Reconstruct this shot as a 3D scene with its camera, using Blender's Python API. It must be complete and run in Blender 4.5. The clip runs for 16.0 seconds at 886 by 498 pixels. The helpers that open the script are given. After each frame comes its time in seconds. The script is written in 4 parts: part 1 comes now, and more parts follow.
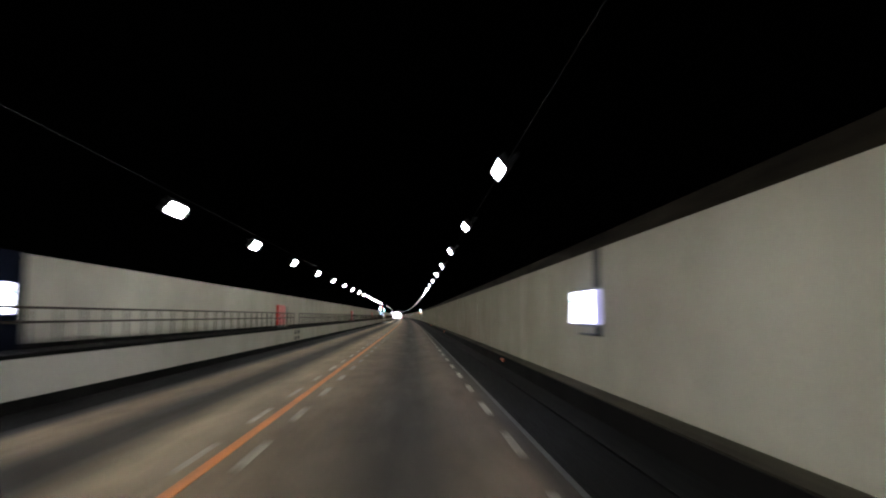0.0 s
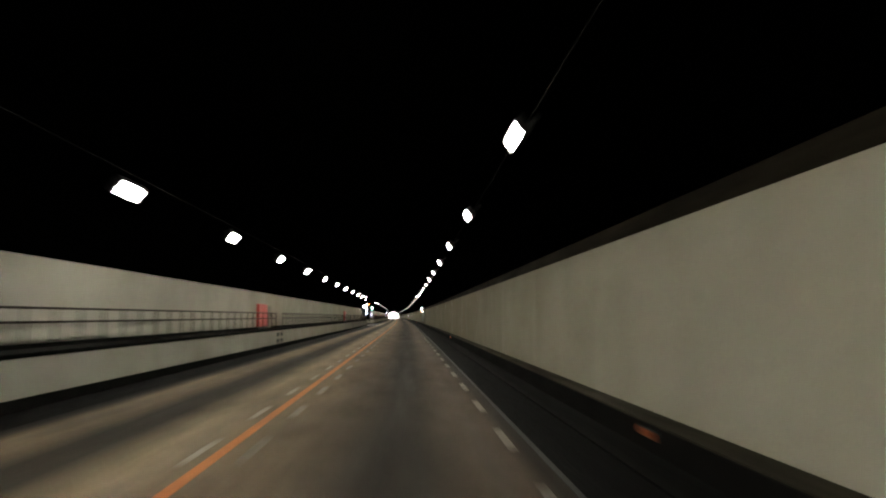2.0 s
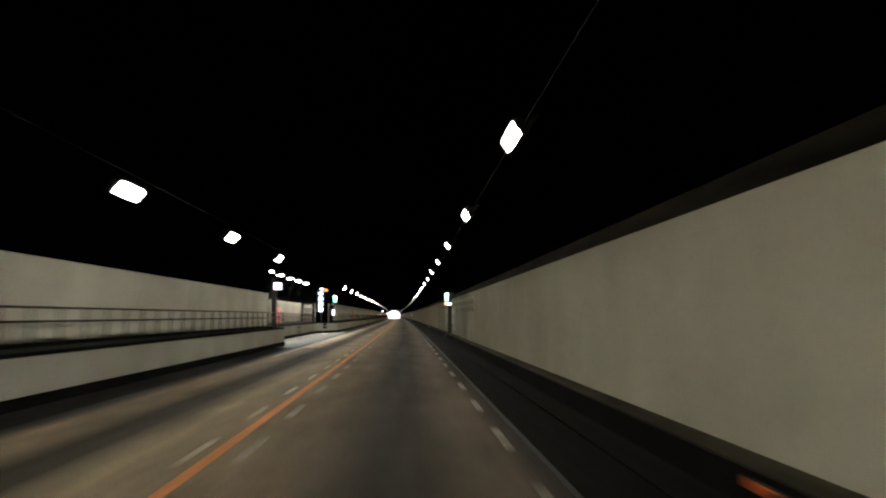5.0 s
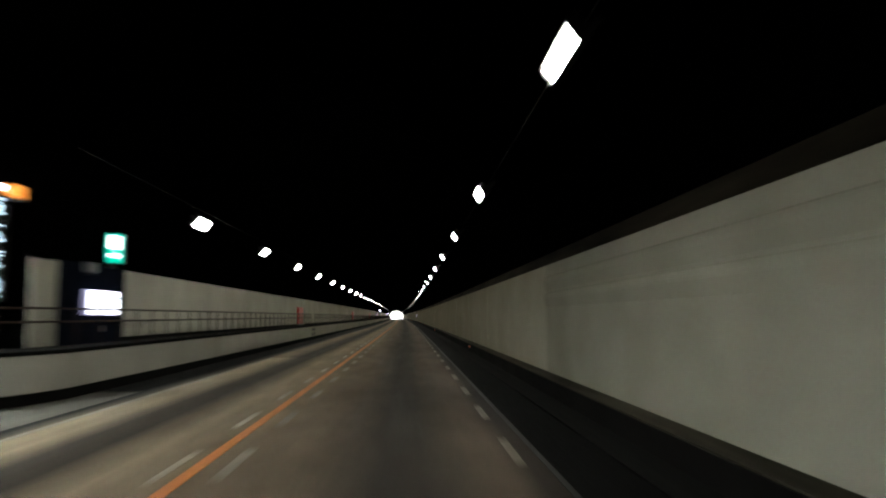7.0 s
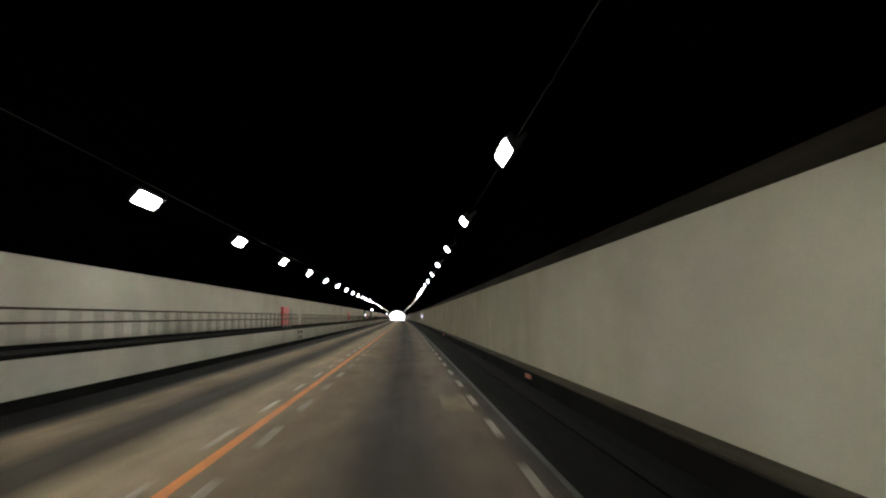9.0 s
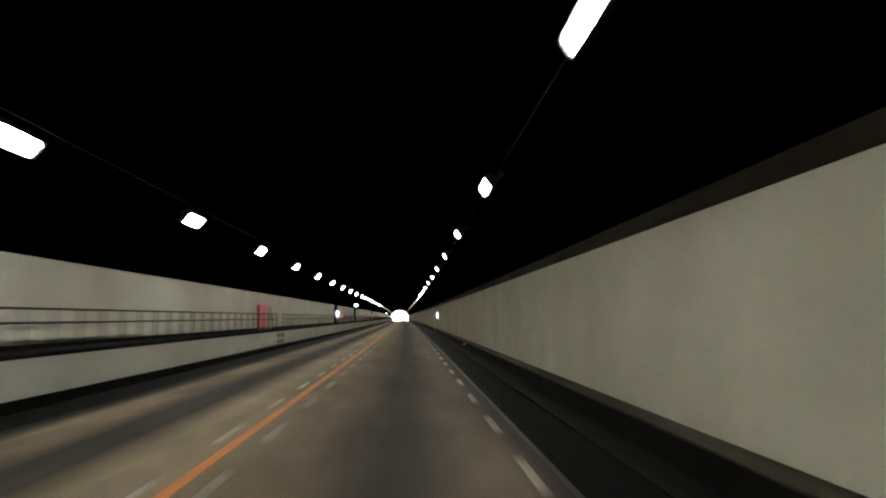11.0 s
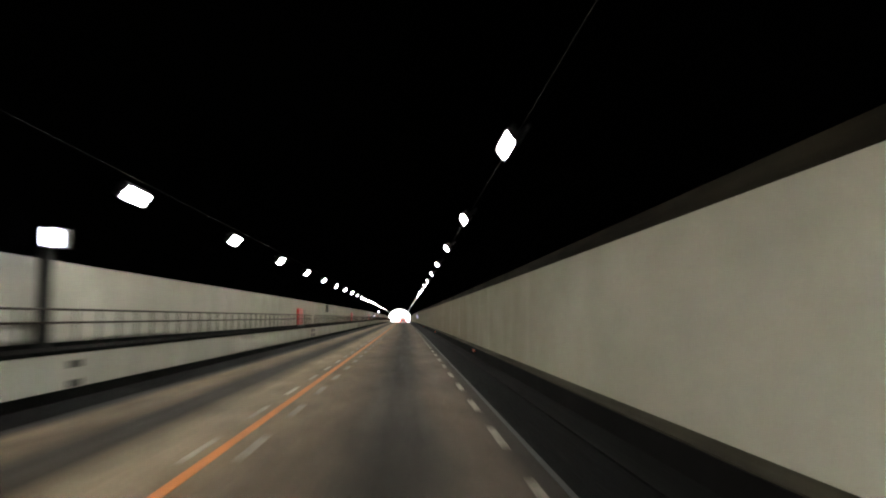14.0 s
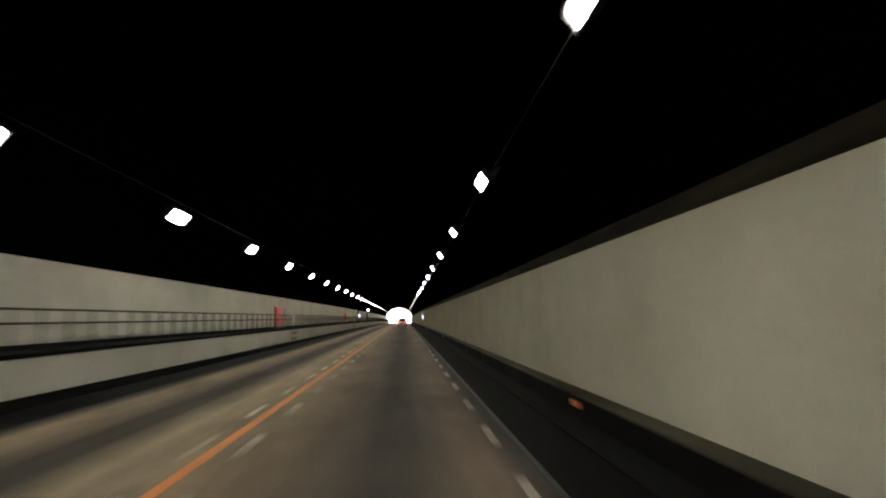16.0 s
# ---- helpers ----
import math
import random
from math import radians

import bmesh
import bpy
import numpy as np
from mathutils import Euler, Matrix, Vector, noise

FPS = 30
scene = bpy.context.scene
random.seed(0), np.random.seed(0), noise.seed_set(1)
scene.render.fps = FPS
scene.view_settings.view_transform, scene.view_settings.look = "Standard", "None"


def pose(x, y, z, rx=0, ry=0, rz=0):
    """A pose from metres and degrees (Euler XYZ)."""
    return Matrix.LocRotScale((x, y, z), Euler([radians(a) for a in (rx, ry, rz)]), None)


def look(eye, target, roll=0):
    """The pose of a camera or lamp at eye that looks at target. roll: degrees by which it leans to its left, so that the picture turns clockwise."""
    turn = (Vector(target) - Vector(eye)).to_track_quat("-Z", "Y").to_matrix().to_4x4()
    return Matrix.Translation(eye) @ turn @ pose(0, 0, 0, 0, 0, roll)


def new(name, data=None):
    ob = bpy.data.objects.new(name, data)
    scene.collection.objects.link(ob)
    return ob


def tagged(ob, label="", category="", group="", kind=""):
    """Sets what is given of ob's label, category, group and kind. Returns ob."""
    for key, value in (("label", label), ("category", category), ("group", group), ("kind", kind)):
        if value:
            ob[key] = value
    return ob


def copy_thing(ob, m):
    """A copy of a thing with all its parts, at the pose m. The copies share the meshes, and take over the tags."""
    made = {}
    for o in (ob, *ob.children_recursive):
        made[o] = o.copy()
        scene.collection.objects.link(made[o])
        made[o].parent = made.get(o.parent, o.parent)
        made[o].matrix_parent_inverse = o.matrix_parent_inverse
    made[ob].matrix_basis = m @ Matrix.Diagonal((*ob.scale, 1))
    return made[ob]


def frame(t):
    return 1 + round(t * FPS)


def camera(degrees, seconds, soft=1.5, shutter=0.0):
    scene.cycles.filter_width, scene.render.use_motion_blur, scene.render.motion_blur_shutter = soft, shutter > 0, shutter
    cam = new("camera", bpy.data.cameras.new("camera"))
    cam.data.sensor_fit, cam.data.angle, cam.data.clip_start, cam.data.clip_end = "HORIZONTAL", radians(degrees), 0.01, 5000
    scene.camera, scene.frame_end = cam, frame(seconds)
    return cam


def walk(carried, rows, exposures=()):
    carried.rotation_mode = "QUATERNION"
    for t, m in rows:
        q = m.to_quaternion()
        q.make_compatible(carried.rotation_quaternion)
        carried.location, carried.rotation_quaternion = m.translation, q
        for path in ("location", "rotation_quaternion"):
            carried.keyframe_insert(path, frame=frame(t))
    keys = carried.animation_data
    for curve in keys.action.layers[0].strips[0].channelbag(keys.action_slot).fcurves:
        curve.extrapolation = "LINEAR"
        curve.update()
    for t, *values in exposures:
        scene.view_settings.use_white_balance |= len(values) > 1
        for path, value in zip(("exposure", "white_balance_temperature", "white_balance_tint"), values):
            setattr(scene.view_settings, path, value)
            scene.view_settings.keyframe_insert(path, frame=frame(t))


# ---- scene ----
# The tunnel's line bends gently to the left; places are given as s (metres along the carriageway),
# x (metres to the right of the camera's line) and z (metres above the road).
BEND, BEND_END = 6e-5, 490.0     # beyond its end the line runs straight and falls a little towards the mouth
DIP = 1.0
EYE_HEIGHT = 1.5


def heading(s):
    return BEND * min(s, BEND_END)


def spot(s, x, z):
    a, on = heading(s), max(0.0, s - BEND_END)
    z -= DIP * min(1.0, on / 258.0) ** 2
    return Vector((-(1 - math.cos(a)) / BEND - on * math.sin(a) + x * math.cos(a), math.sin(a) / BEND + on * math.cos(a) + x * math.sin(a), z))


def place(s, x, z, turn=0.0):
    p = spot(s, x, z)
    return pose(p.x, p.y, p.z, 0, 0, math.degrees(heading(s)) + turn)


def view(s, aside, right, up):
    p = spot(s, aside, EYE_HEIGHT)
    return pose(p.x, p.y, p.z, 90 + up, 0, math.degrees(heading(s)) - right)


cam = camera(62.19, 16.0, soft=2.1, shutter=0.6)
# seconds, metres driven, metres aside, degrees turned to the right, degrees tilted up
DRIVE = [
    (0.0, -0.00, -0.100, 2.303, 5.201),
    (0.5, 13.25, -0.100, 2.420, 5.274),
    (1.0, 26.44, -0.100, 2.593, 5.294),
    (1.5, 39.67, -0.100, 2.617, 5.238),
    (2.0, 52.93, -0.100, 2.652, 5.228),
    (2.5, 66.17, -0.100, 2.643, 5.221),
    (3.0, 79.40, -0.100, 2.688, 5.186),
    (3.5, 92.70, -0.100, 2.715, 5.170),
    (4.0, 106.05, -0.094, 2.853, 5.151),
    (4.2, 111.42, -0.092, 2.840, 5.153),
    (6.3, 167.90, -0.066, 2.636, 5.222),
    (6.5, 173.36, -0.065, 2.628, 5.223),
    (7.0, 186.93, -0.065, 2.634, 5.227),
    (7.5, 200.55, -0.070, 2.640, 5.227),
    (8.0, 214.24, -0.075, 2.730, 5.271),
    (8.5, 227.95, -0.080, 2.605, 5.244),
    (9.0, 241.77, -0.085, 2.690, 5.283),
    (11.5, 312.11, -0.085, 2.528, 5.293),
    (12.0, 326.17, -0.085, 2.517, 5.345),
    (12.5, 340.22, -0.085, 2.513, 5.252),
    (13.0, 354.26, -0.074, 2.576, 5.303),
    (13.5, 368.31, -0.062, 2.728, 5.229),
    (14.0, 382.36, -0.051, 2.715, 5.303),
    (14.5, 396.45, -0.040, 2.751, 5.277),
    (15.0, 410.56, -0.027, 2.762, 5.247),
    (15.5, 424.67, -0.013, 2.825, 5.286),
    (16.0, 438.80, 0.000, 2.836, 5.329),
]
walk(cam, [(t, view(s, x, r, u)) for t, s, x, r, u in DRIVE],
     exposures=[(0.0, 3.00, 5750, 13), (1.0, 2.97, 6100, 11), (2.0, 2.95, 6350, 10), (2.25, 2.85, 6400, 10), (2.5, 2.72, 6300, 10), (2.8, 2.98, 6450, 10), (3.5, 3.0, 6400, 9),
                (4.2, 2.80, 6350, 10), (5.9, 2.65, 6500, 9), (6.3, 2.4, 6500, 8), (6.5, 2.15, 6350, 6), (6.7, 2.1, 6200, 5), (7.0, 2.25, 6100, 6), (7.6, 2.75, 6050, 8), (8.3, 3.1, 5950, 10),
                (9.2, 3.2, 6000, 10), (12.0, 2.96, 5900, 10), (12.5, 2.92, 5750, 13), (13.2, 2.95, 5600, 13), (13.6, 2.95, 5600, 12), (14.0, 3.35, 6000, 11),
                (15.0, 3.05, 6300, 10), (15.5, 3.02, 6450, 10), (16.0, 3.00, 6250, 10)])

# ---- light ----
LAMP_POWER = 96.0
LIGHT = 0.3    # all lamps and signs against the daylight outside
world = bpy.data.worlds.new("world")
scene.world = world
world.use_nodes = True
wn = world.node_tree.nodes
sky = wn.new("ShaderNodeTexSky")
sky.sky_type = "NISHITA"
sky.sun_disc = False
sky.sun_elevation = radians(38)
sky.sun_rotation = radians(200)
wn["Background"].inputs["Strength"].default_value = 0.15
world.node_tree.links.new(sky.outputs["Color"], wn["Background"].inputs["Color"])
sun_data = bpy.data.lights.new("sun", "SUN")
sun_data.energy, sun_data.angle, sun_data.color = 5.0, radians(0.5), (1.0, 0.95, 0.88)
sun = new("sun", sun_data)
sun.matrix_world = look((0, 900, 60), (10, 930, 25))


# ---- materials ----
def mat(name, color=(0.5, 0.5, 0.5), rough=0.7, metal=0.0, shine=0.5):
    m = bpy.data.materials.new(name)
    m.use_nodes = True
    b = m.node_tree.nodes["Principled BSDF"]
    b.inputs["Base Color"].default_value = (*color, 1)
    b.inputs["Roughness"].default_value = rough
    b.inputs["Metallic"].default_value = metal
    b.inputs["Specular IOR Level"].default_value = shine
    return m


def node(m, kind, **values):
    n = m.node_tree.nodes.new(kind)
    for k, v in values.items():
        if k == "op":
            n.operation = v
        elif k == "blend":
            n.data_type, n.blend_type = "RGBA", v
        else:
            n.inputs[int(k[1:]) if k[0] == "i" and k[1:].isdigit() else k].default_value = v
    return n


def link(m, a, b):
    m.node_tree.links.new(a, b)


def coords(m, scale, uv=True):
    c = m.node_tree.nodes.new("ShaderNodeTexCoord")
    p = m.node_tree.nodes.new("ShaderNodeMapping")
    p.inputs["Scale"].default_value = scale
    link(m, c.outputs["UV" if uv else "Object"], p.inputs["Vector"])
    return p.outputs["Vector"]


def noise_tex(m, vector, scale=1.0, detail=6.0, rough=0.6):
    n = node(m, "ShaderNodeTexNoise", Scale=scale, Detail=detail, Roughness=rough)
    link(m, vector, n.inputs["Vector"])
    return n.outputs["Fac"]


def ramp(m, fac, stops):
    r = m.node_tree.nodes.new("ShaderNodeValToRGB")
    e = r.color_ramp.elements
    while len(e) < len(stops):
        e.new(0.5)
    for k, (pos, c) in enumerate(stops):
        e[k].position = pos
        e[k].color = (*c, 1) if len(c) == 3 else (c[0], c[0], c[0], 1)
    link(m, fac, r.inputs["Fac"])
    return r.outputs["Color"]


def mix(m, blend, fac, a, b):
    n = node(m, "ShaderNodeMix", blend=blend)
    for sock, v in ((n.inputs[0], fac), (n.inputs[6], a), (n.inputs[7], b)):
        if isinstance(v, (int, float)):
            sock.default_value = v
        elif isinstance(v, tuple):
            sock.default_value = (*v, 1)
        else:
            link(m, v, sock)
    return n.outputs[2]


def bump(m, height, strength=0.3, distance=0.02):
    b = node(m, "ShaderNodeBump", Strength=strength, Distance=distance)
    link(m, height, b.inputs["Height"])
    link(m, b.outputs["Normal"], m.node_tree.nodes["Principled BSDF"].inputs["Normal"])


def base(m, color):
    link(m, color, m.node_tree.nodes["Principled BSDF"].inputs["Base Color"])


def varied(name, color, rough=0.7, metal=0.0, spread=0.25, scale=6.0, relief=0.15, uv=False, stretch=(1, 1, 1), shine=0.5):
    """A surface with grain and larger blotches round one colour."""
    m = mat(name, color, rough, metal, shine)
    v = coords(m, stretch, uv)
    big, fine = noise_tex(m, v, scale * 0.15, 4), noise_tex(m, v, scale * 4, 8)
    lo = tuple(c * (1 - spread) for c in color)
    hi = tuple(min(1, c * (1 + spread)) for c in color)
    c = ramp(m, big, [(0.3, lo), (0.7, hi)])
    c = mix(m, "MULTIPLY", 0.5, c, ramp(m, fine, [(0.25, (0.65,)), (0.75, (1.2,))]))
    base(m, c)
    r = ramp(m, fine, [(0.3, (max(0.05, rough - 0.12),)), (0.7, (min(1, rough + 0.12),))])
    link(m, r, m.node_tree.nodes["Principled BSDF"].inputs["Roughness"])
    if relief:
        bump(m, fine, relief, 0.01)
    return m


def glow(name, color, strength):
    m = mat(name, color, 0.4)
    b = m.node_tree.nodes["Principled BSDF"]
    b.inputs["Emission Color"].default_value = (*color, 1)
    b.inputs["Emission Strength"].default_value = strength * LIGHT
    return m


def road_material(name="carriageway", edge=((-5.15, (0.06, 0.05, 0.04)), (-4.95, (0.175, 0.133, 0.09)), (-4.5, (0.15, 0.115, 0.076)), (-4.0, (0.03, 0.025, 0.02)))):
    """Worn carriageway: dark oil strips along the lanes, pale worn tracks, streaks along the road."""
    m = mat(name, (0.2, 0.18, 0.16), 0.8, 0.0, 0.06)
    c = m.node_tree.nodes.new("ShaderNodeTexCoord")
    sep = m.node_tree.nodes.new("ShaderNodeSeparateXYZ")
    link(m, c.outputs["UV"], sep.inputs[0])
    wob = noise_tex(m, coords(m, (0.6, 0.03, 1)), 1.0, 2)
    add = node(m, "ShaderNodeMath", op="MULTIPLY_ADD", i1=0.3)
    link(m, wob, add.inputs[0])
    link(m, sep.outputs[0], add.inputs[2])
    span = node(m, "ShaderNodeMapRange", i1=-6.0, i2=2.0, i3=0.0, i4=1.0)
    link(m, add.outputs[0], span.inputs[0])

    def at(x):
        return (x + 0.15 + 6.0) / 8.0
    pale, dark = (0.25, 0.2, 0.132), (0.034, 0.029, 0.024)
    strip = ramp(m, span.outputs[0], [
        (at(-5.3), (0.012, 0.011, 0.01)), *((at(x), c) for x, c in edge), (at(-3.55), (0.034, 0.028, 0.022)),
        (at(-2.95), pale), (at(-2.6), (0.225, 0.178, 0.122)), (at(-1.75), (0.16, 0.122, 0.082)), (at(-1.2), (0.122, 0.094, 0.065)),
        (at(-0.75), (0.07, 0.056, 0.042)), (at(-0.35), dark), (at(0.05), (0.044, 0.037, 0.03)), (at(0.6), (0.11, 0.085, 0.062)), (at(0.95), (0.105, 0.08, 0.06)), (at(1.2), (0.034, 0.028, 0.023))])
    long = noise_tex(m, coords(m, (2.2, 0.12, 1)), 1.0, 4, 0.55)
    patch = noise_tex(m, coords(m, (0.7, 0.16, 1)), 1.0, 4)
    grain = noise_tex(m, coords(m, (1, 1, 1)), 60.0, 3)
    col = mix(m, "MULTIPLY", 0.45, strip, ramp(m, long, [(0.3, (0.6,)), (0.7, (1.3,))]))
    col = mix(m, "MULTIPLY", 0.65, col, ramp(m, patch, [(0.3, (0.65,)), (0.7, (1.3,))]))
    col = mix(m, "MULTIPLY", 0.5, col, ramp(m, grain, [(0.25, (0.5,)), (0.75, (1.4,))]))
    mottle = noise_tex(m, coords(m, (1.6, 0.45, 1)), 1.0, 5, 0.65)
    col = mix(m, "MULTIPLY", 0.55, col, ramp(m, mottle, [(0.32, (0.62,)), (0.66, (1.3,))]))
    base(m, col)
    link(m, ramp(m, long, [(0.3, (0.65,)), (0.7, (0.9,))]), m.node_tree.nodes["Principled BSDF"].inputs["Roughness"])
    bump(m, grain, 0.35, 0.006)
    return m


def panel_material(name, color, dirt, far_dim=0.85):
    """Painted wall lining: run-down streaks, blotches, a little tint from panel to panel, and a coat that dims slanting
    views.
    """
    m = mat(name, color, 0.5, 0.0, 0.05)
    b = m.node_tree.nodes["Principled BSDF"]
    # tinted coat darkens the wall far off, in place of light falling away
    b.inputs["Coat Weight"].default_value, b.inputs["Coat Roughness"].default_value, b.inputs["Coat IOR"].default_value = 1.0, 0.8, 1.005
    b.inputs["Coat Tint"].default_value = (far_dim, far_dim * 0.995, far_dim * 0.98, 1)
    geo = m.node_tree.nodes.new("ShaderNodeNewGeometry")

    def world_at(scale):
        p = m.node_tree.nodes.new("ShaderNodeMapping")
        p.inputs["Scale"].default_value = scale
        link(m, geo.outputs["Position"], p.inputs["Vector"])
        return p.outputs["Vector"]
    runs = noise_tex(m, world_at((1, 0.55, 0.5)), 1.0, 6, 0.55)
    blot = noise_tex(m, world_at((0.3, 0.22, 0.5)), 1.0, 5)
    fine = noise_tex(m, world_at((1, 1, 1)), 22.0, 4)
    info = m.node_tree.nodes.new("ShaderNodeObjectInfo")
    col = mix(m, "MULTIPLY", dirt, color, ramp(m, runs, [(0.28, (0.55, 0.53, 0.47)), (0.62, (1.05, 1.05, 1.05))]))
    col = mix(m, "MULTIPLY", 0.45, col, ramp(m, blot, [(0.3, (0.8, 0.79, 0.75)), (0.7, (1.1, 1.1, 1.1))]))
    col = mix(m, "MULTIPLY", 0.1, col, ramp(m, fine, [(0.3, (0.75,)), (0.7, (1.15,))]))
    col = mix(m, "MULTIPLY", 0.08, col, ramp(m, info.outputs["Random"], [(0.0, (0.86, 0.86, 0.84)), (1.0, (1.04, 1.04, 1.02))]))
    base(m, col)
    link(m, ramp(m, runs, [(0.3, (0.7,)), (0.7, (0.45,))]), m.node_tree.nodes["Principled BSDF"].inputs["Roughness"])
    bump(m, fine, 0.08, 0.004)
    return m


def line_material(name, color, worn, amount):
    """Road paint, worn through to the road in patches, some pieces more than others."""
    m = mat(name, color, 0.65, 0.0, 0.2)
    geo = m.node_tree.nodes.new("ShaderNodeNewGeometry")
    p = m.node_tree.nodes.new("ShaderNodeMapping")
    p.inputs["Scale"].default_value = (6, 0.9, 1)
    link(m, geo.outputs["Position"], p.inputs["Vector"])
    wear, grain = noise_tex(m, p.outputs["Vector"], 1.0, 5), noise_tex(m, geo.outputs["Position"], 45.0, 4)
    info = m.node_tree.nodes.new("ShaderNodeObjectInfo")
    gone = ramp(m, wear, [(0.38, (0.0,)), (0.68, (amount,))])
    more = ramp(m, info.outputs["Random"], [(0.0, (0.0,)), (1.0, (0.75 * amount,))])
    col = mix(m, "MIX", gone, color, worn)
    col = mix(m, "MIX", more, col, worn)
    col = mix(m, "MULTIPLY", 0.5, col, ramp(m, grain, [(0.25, (0.6,)), (0.75, (1.2,))]))
    base(m, col)
    bump(m, grain, 0.3, 0.005)
    return m


M_ROAD = road_material()
# brighter left edge: the lay-by lamps' light put into the road colour
M_ROAD_BAY_LIT = road_material("carriageway_lamplit_edge", ((-5.1, (0.1, 0.09, 0.07)), (-4.9, (0.33, 0.28, 0.19)), (-4.45, (0.27, 0.22, 0.15)), (-4.0, (0.05, 0.042, 0.033))))
# near-black, well below asphalt's usual tone
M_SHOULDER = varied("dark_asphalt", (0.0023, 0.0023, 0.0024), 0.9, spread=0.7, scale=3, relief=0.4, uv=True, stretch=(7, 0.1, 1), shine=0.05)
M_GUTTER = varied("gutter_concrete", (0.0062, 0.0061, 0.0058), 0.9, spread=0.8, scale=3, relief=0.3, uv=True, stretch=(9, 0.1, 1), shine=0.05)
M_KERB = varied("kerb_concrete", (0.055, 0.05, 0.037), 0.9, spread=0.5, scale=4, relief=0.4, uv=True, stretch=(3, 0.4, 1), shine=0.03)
M_COPING = varied("black_coping", (0.006, 0.0058, 0.0055), 0.9, spread=0.4, scale=3, shine=0.02)
# kerb face: grime and shade put into one near-black colour
M_KERB_FACE = varied("grimy_shaded_kerb", (0.009, 0.0085, 0.008), 0.9, spread=0.4, scale=3, shine=0.02)
# blacker than soot alone: the vault's want of light is put into the colour
M_VAULT = varied("sooty_unlit_lining", (0.0006, 0.0006, 0.0006), 0.95, spread=0.4, scale=1.2, relief=0.3, uv=True, stretch=(1, 0.3, 1), shine=0.0)
M_LEDGE = varied("sooty_ledge", (0.019, 0.016, 0.011), 0.95, spread=0.85, scale=7, relief=0.3, uv=True, stretch=(2, 0.3, 1), shine=0.05)
M_BACKING = varied("backing_concrete", (0.03, 0.028, 0.025), 0.9, scale=2, shine=0.05)
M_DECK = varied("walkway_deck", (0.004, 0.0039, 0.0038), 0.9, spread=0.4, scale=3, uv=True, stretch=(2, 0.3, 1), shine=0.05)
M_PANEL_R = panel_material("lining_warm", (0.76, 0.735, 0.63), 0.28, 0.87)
# darker copy of the right-hand lining: weaker light opposite the lay-by, put into colour
M_PANEL_RIB = panel_material("lining_dimmed", (0.56, 0.555, 0.47), 0.4, 0.87)
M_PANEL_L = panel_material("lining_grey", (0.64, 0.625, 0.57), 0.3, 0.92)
# darker copy of the grey lining, to offset the strong lay-by lamps
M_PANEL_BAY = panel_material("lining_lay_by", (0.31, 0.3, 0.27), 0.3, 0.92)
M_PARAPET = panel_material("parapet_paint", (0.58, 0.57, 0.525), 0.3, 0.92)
M_YELLOW = line_material("yellow_paint", (0.58, 0.19, 0.03), (0.16, 0.085, 0.04), 0.5)
M_WHITE_LINE = line_material("worn_white_paint", (0.46, 0.43, 0.35), (0.14, 0.11, 0.08), 0.7)
M_GREY_LINE = line_material("faded_line_paint", (0.04, 0.039, 0.038), (0.008, 0.008, 0.008), 0.75)
M_RED = varied("red_enamel", (0.5, 0.024, 0.012), 0.35, spread=0.12, scale=4, relief=0.05)
M_STEEL = varied("dark_painted_steel", (0.03, 0.03, 0.03), 0.5, 0.3, scale=10)
M_RAIL = varied("rusty_dark_steel", (0.03, 0.019, 0.014), 0.65, 0.2, scale=10, shine=0.2)
M_CABLE = varied("black_cable", (0.02, 0.02, 0.02), 0.8, shine=0.1)
M_GALV = varied("galvanised_steel", (0.28, 0.28, 0.27), 0.5, 0.7, scale=8)
M_HOUSING = varied("lamp_housing_grey", (0.03, 0.03, 0.029), 0.6, 0.3, scale=8)
M_GREY_DOOR = varied("grey_enamel", (0.12, 0.12, 0.1), 0.5, scale=5)
M_SIDE_DOOR = varied("beige_enamel", (0.19, 0.17, 0.12), 0.5, scale=5)
M_BOOTH = varied("navy_enamel", (0.006, 0.008, 0.016), 0.9, scale=5, shine=0.01)
M_HOLE = varied("black_recess_and_case", (0.01, 0.01, 0.01), 0.95, shine=0.02)
M_OPENING = varied("shaded_opening", (0.07, 0.068, 0.06), 0.9, spread=0.4, scale=12)
M_GREEN = varied("green_vinyl", (0.017, 0.052, 0.031), 0.5, spread=0.2, scale=6, relief=0.05)
M_DARK_GREEN = varied("dark_green_vinyl", (0.003, 0.024, 0.014), 0.5, spread=0.2, scale=6, relief=0.05)
M_PALE = varied("pale_vinyl", (0.13, 0.16, 0.125), 0.5, spread=0.15, scale=6, relief=0.05)
M_ORANGE = varied("orange_reflector", (0.75, 0.14, 0.02), 0.3, spread=0.15)
M_LAMP = glow("lamp_light", (1.0, 0.95, 0.79), LAMP_POWER * 0.85)
M_LAMP_LEFT = glow("wide_lamp_light", (1.0, 0.95, 0.79), LAMP_POWER * 0.57)
M_LAMP_BAY = glow("lay_by_lamp_light", (1.0, 0.985, 0.9), LAMP_POWER * 1.5)
M_SIGN = glow("sign_light", (0.93, 0.92, 1.0), 4.0)
M_SIGN_SIDE = glow("sign_side_light", (0.5, 0.47, 0.75), 0.35)
M_SIGN_BLUE = glow("sign_character_light", (0.7, 0.88, 1.0), 2.3)
M_SIGN_GREEN = glow("sign_green_light", (0.02, 0.55, 0.36), 0.9)
M_SIGN_WHITE = glow("sign_white_light", (0.85, 1.0, 0.95), 4.0)
M_AMBER = glow("amber_light", (1.0, 0.3, 0.04), 1.0)
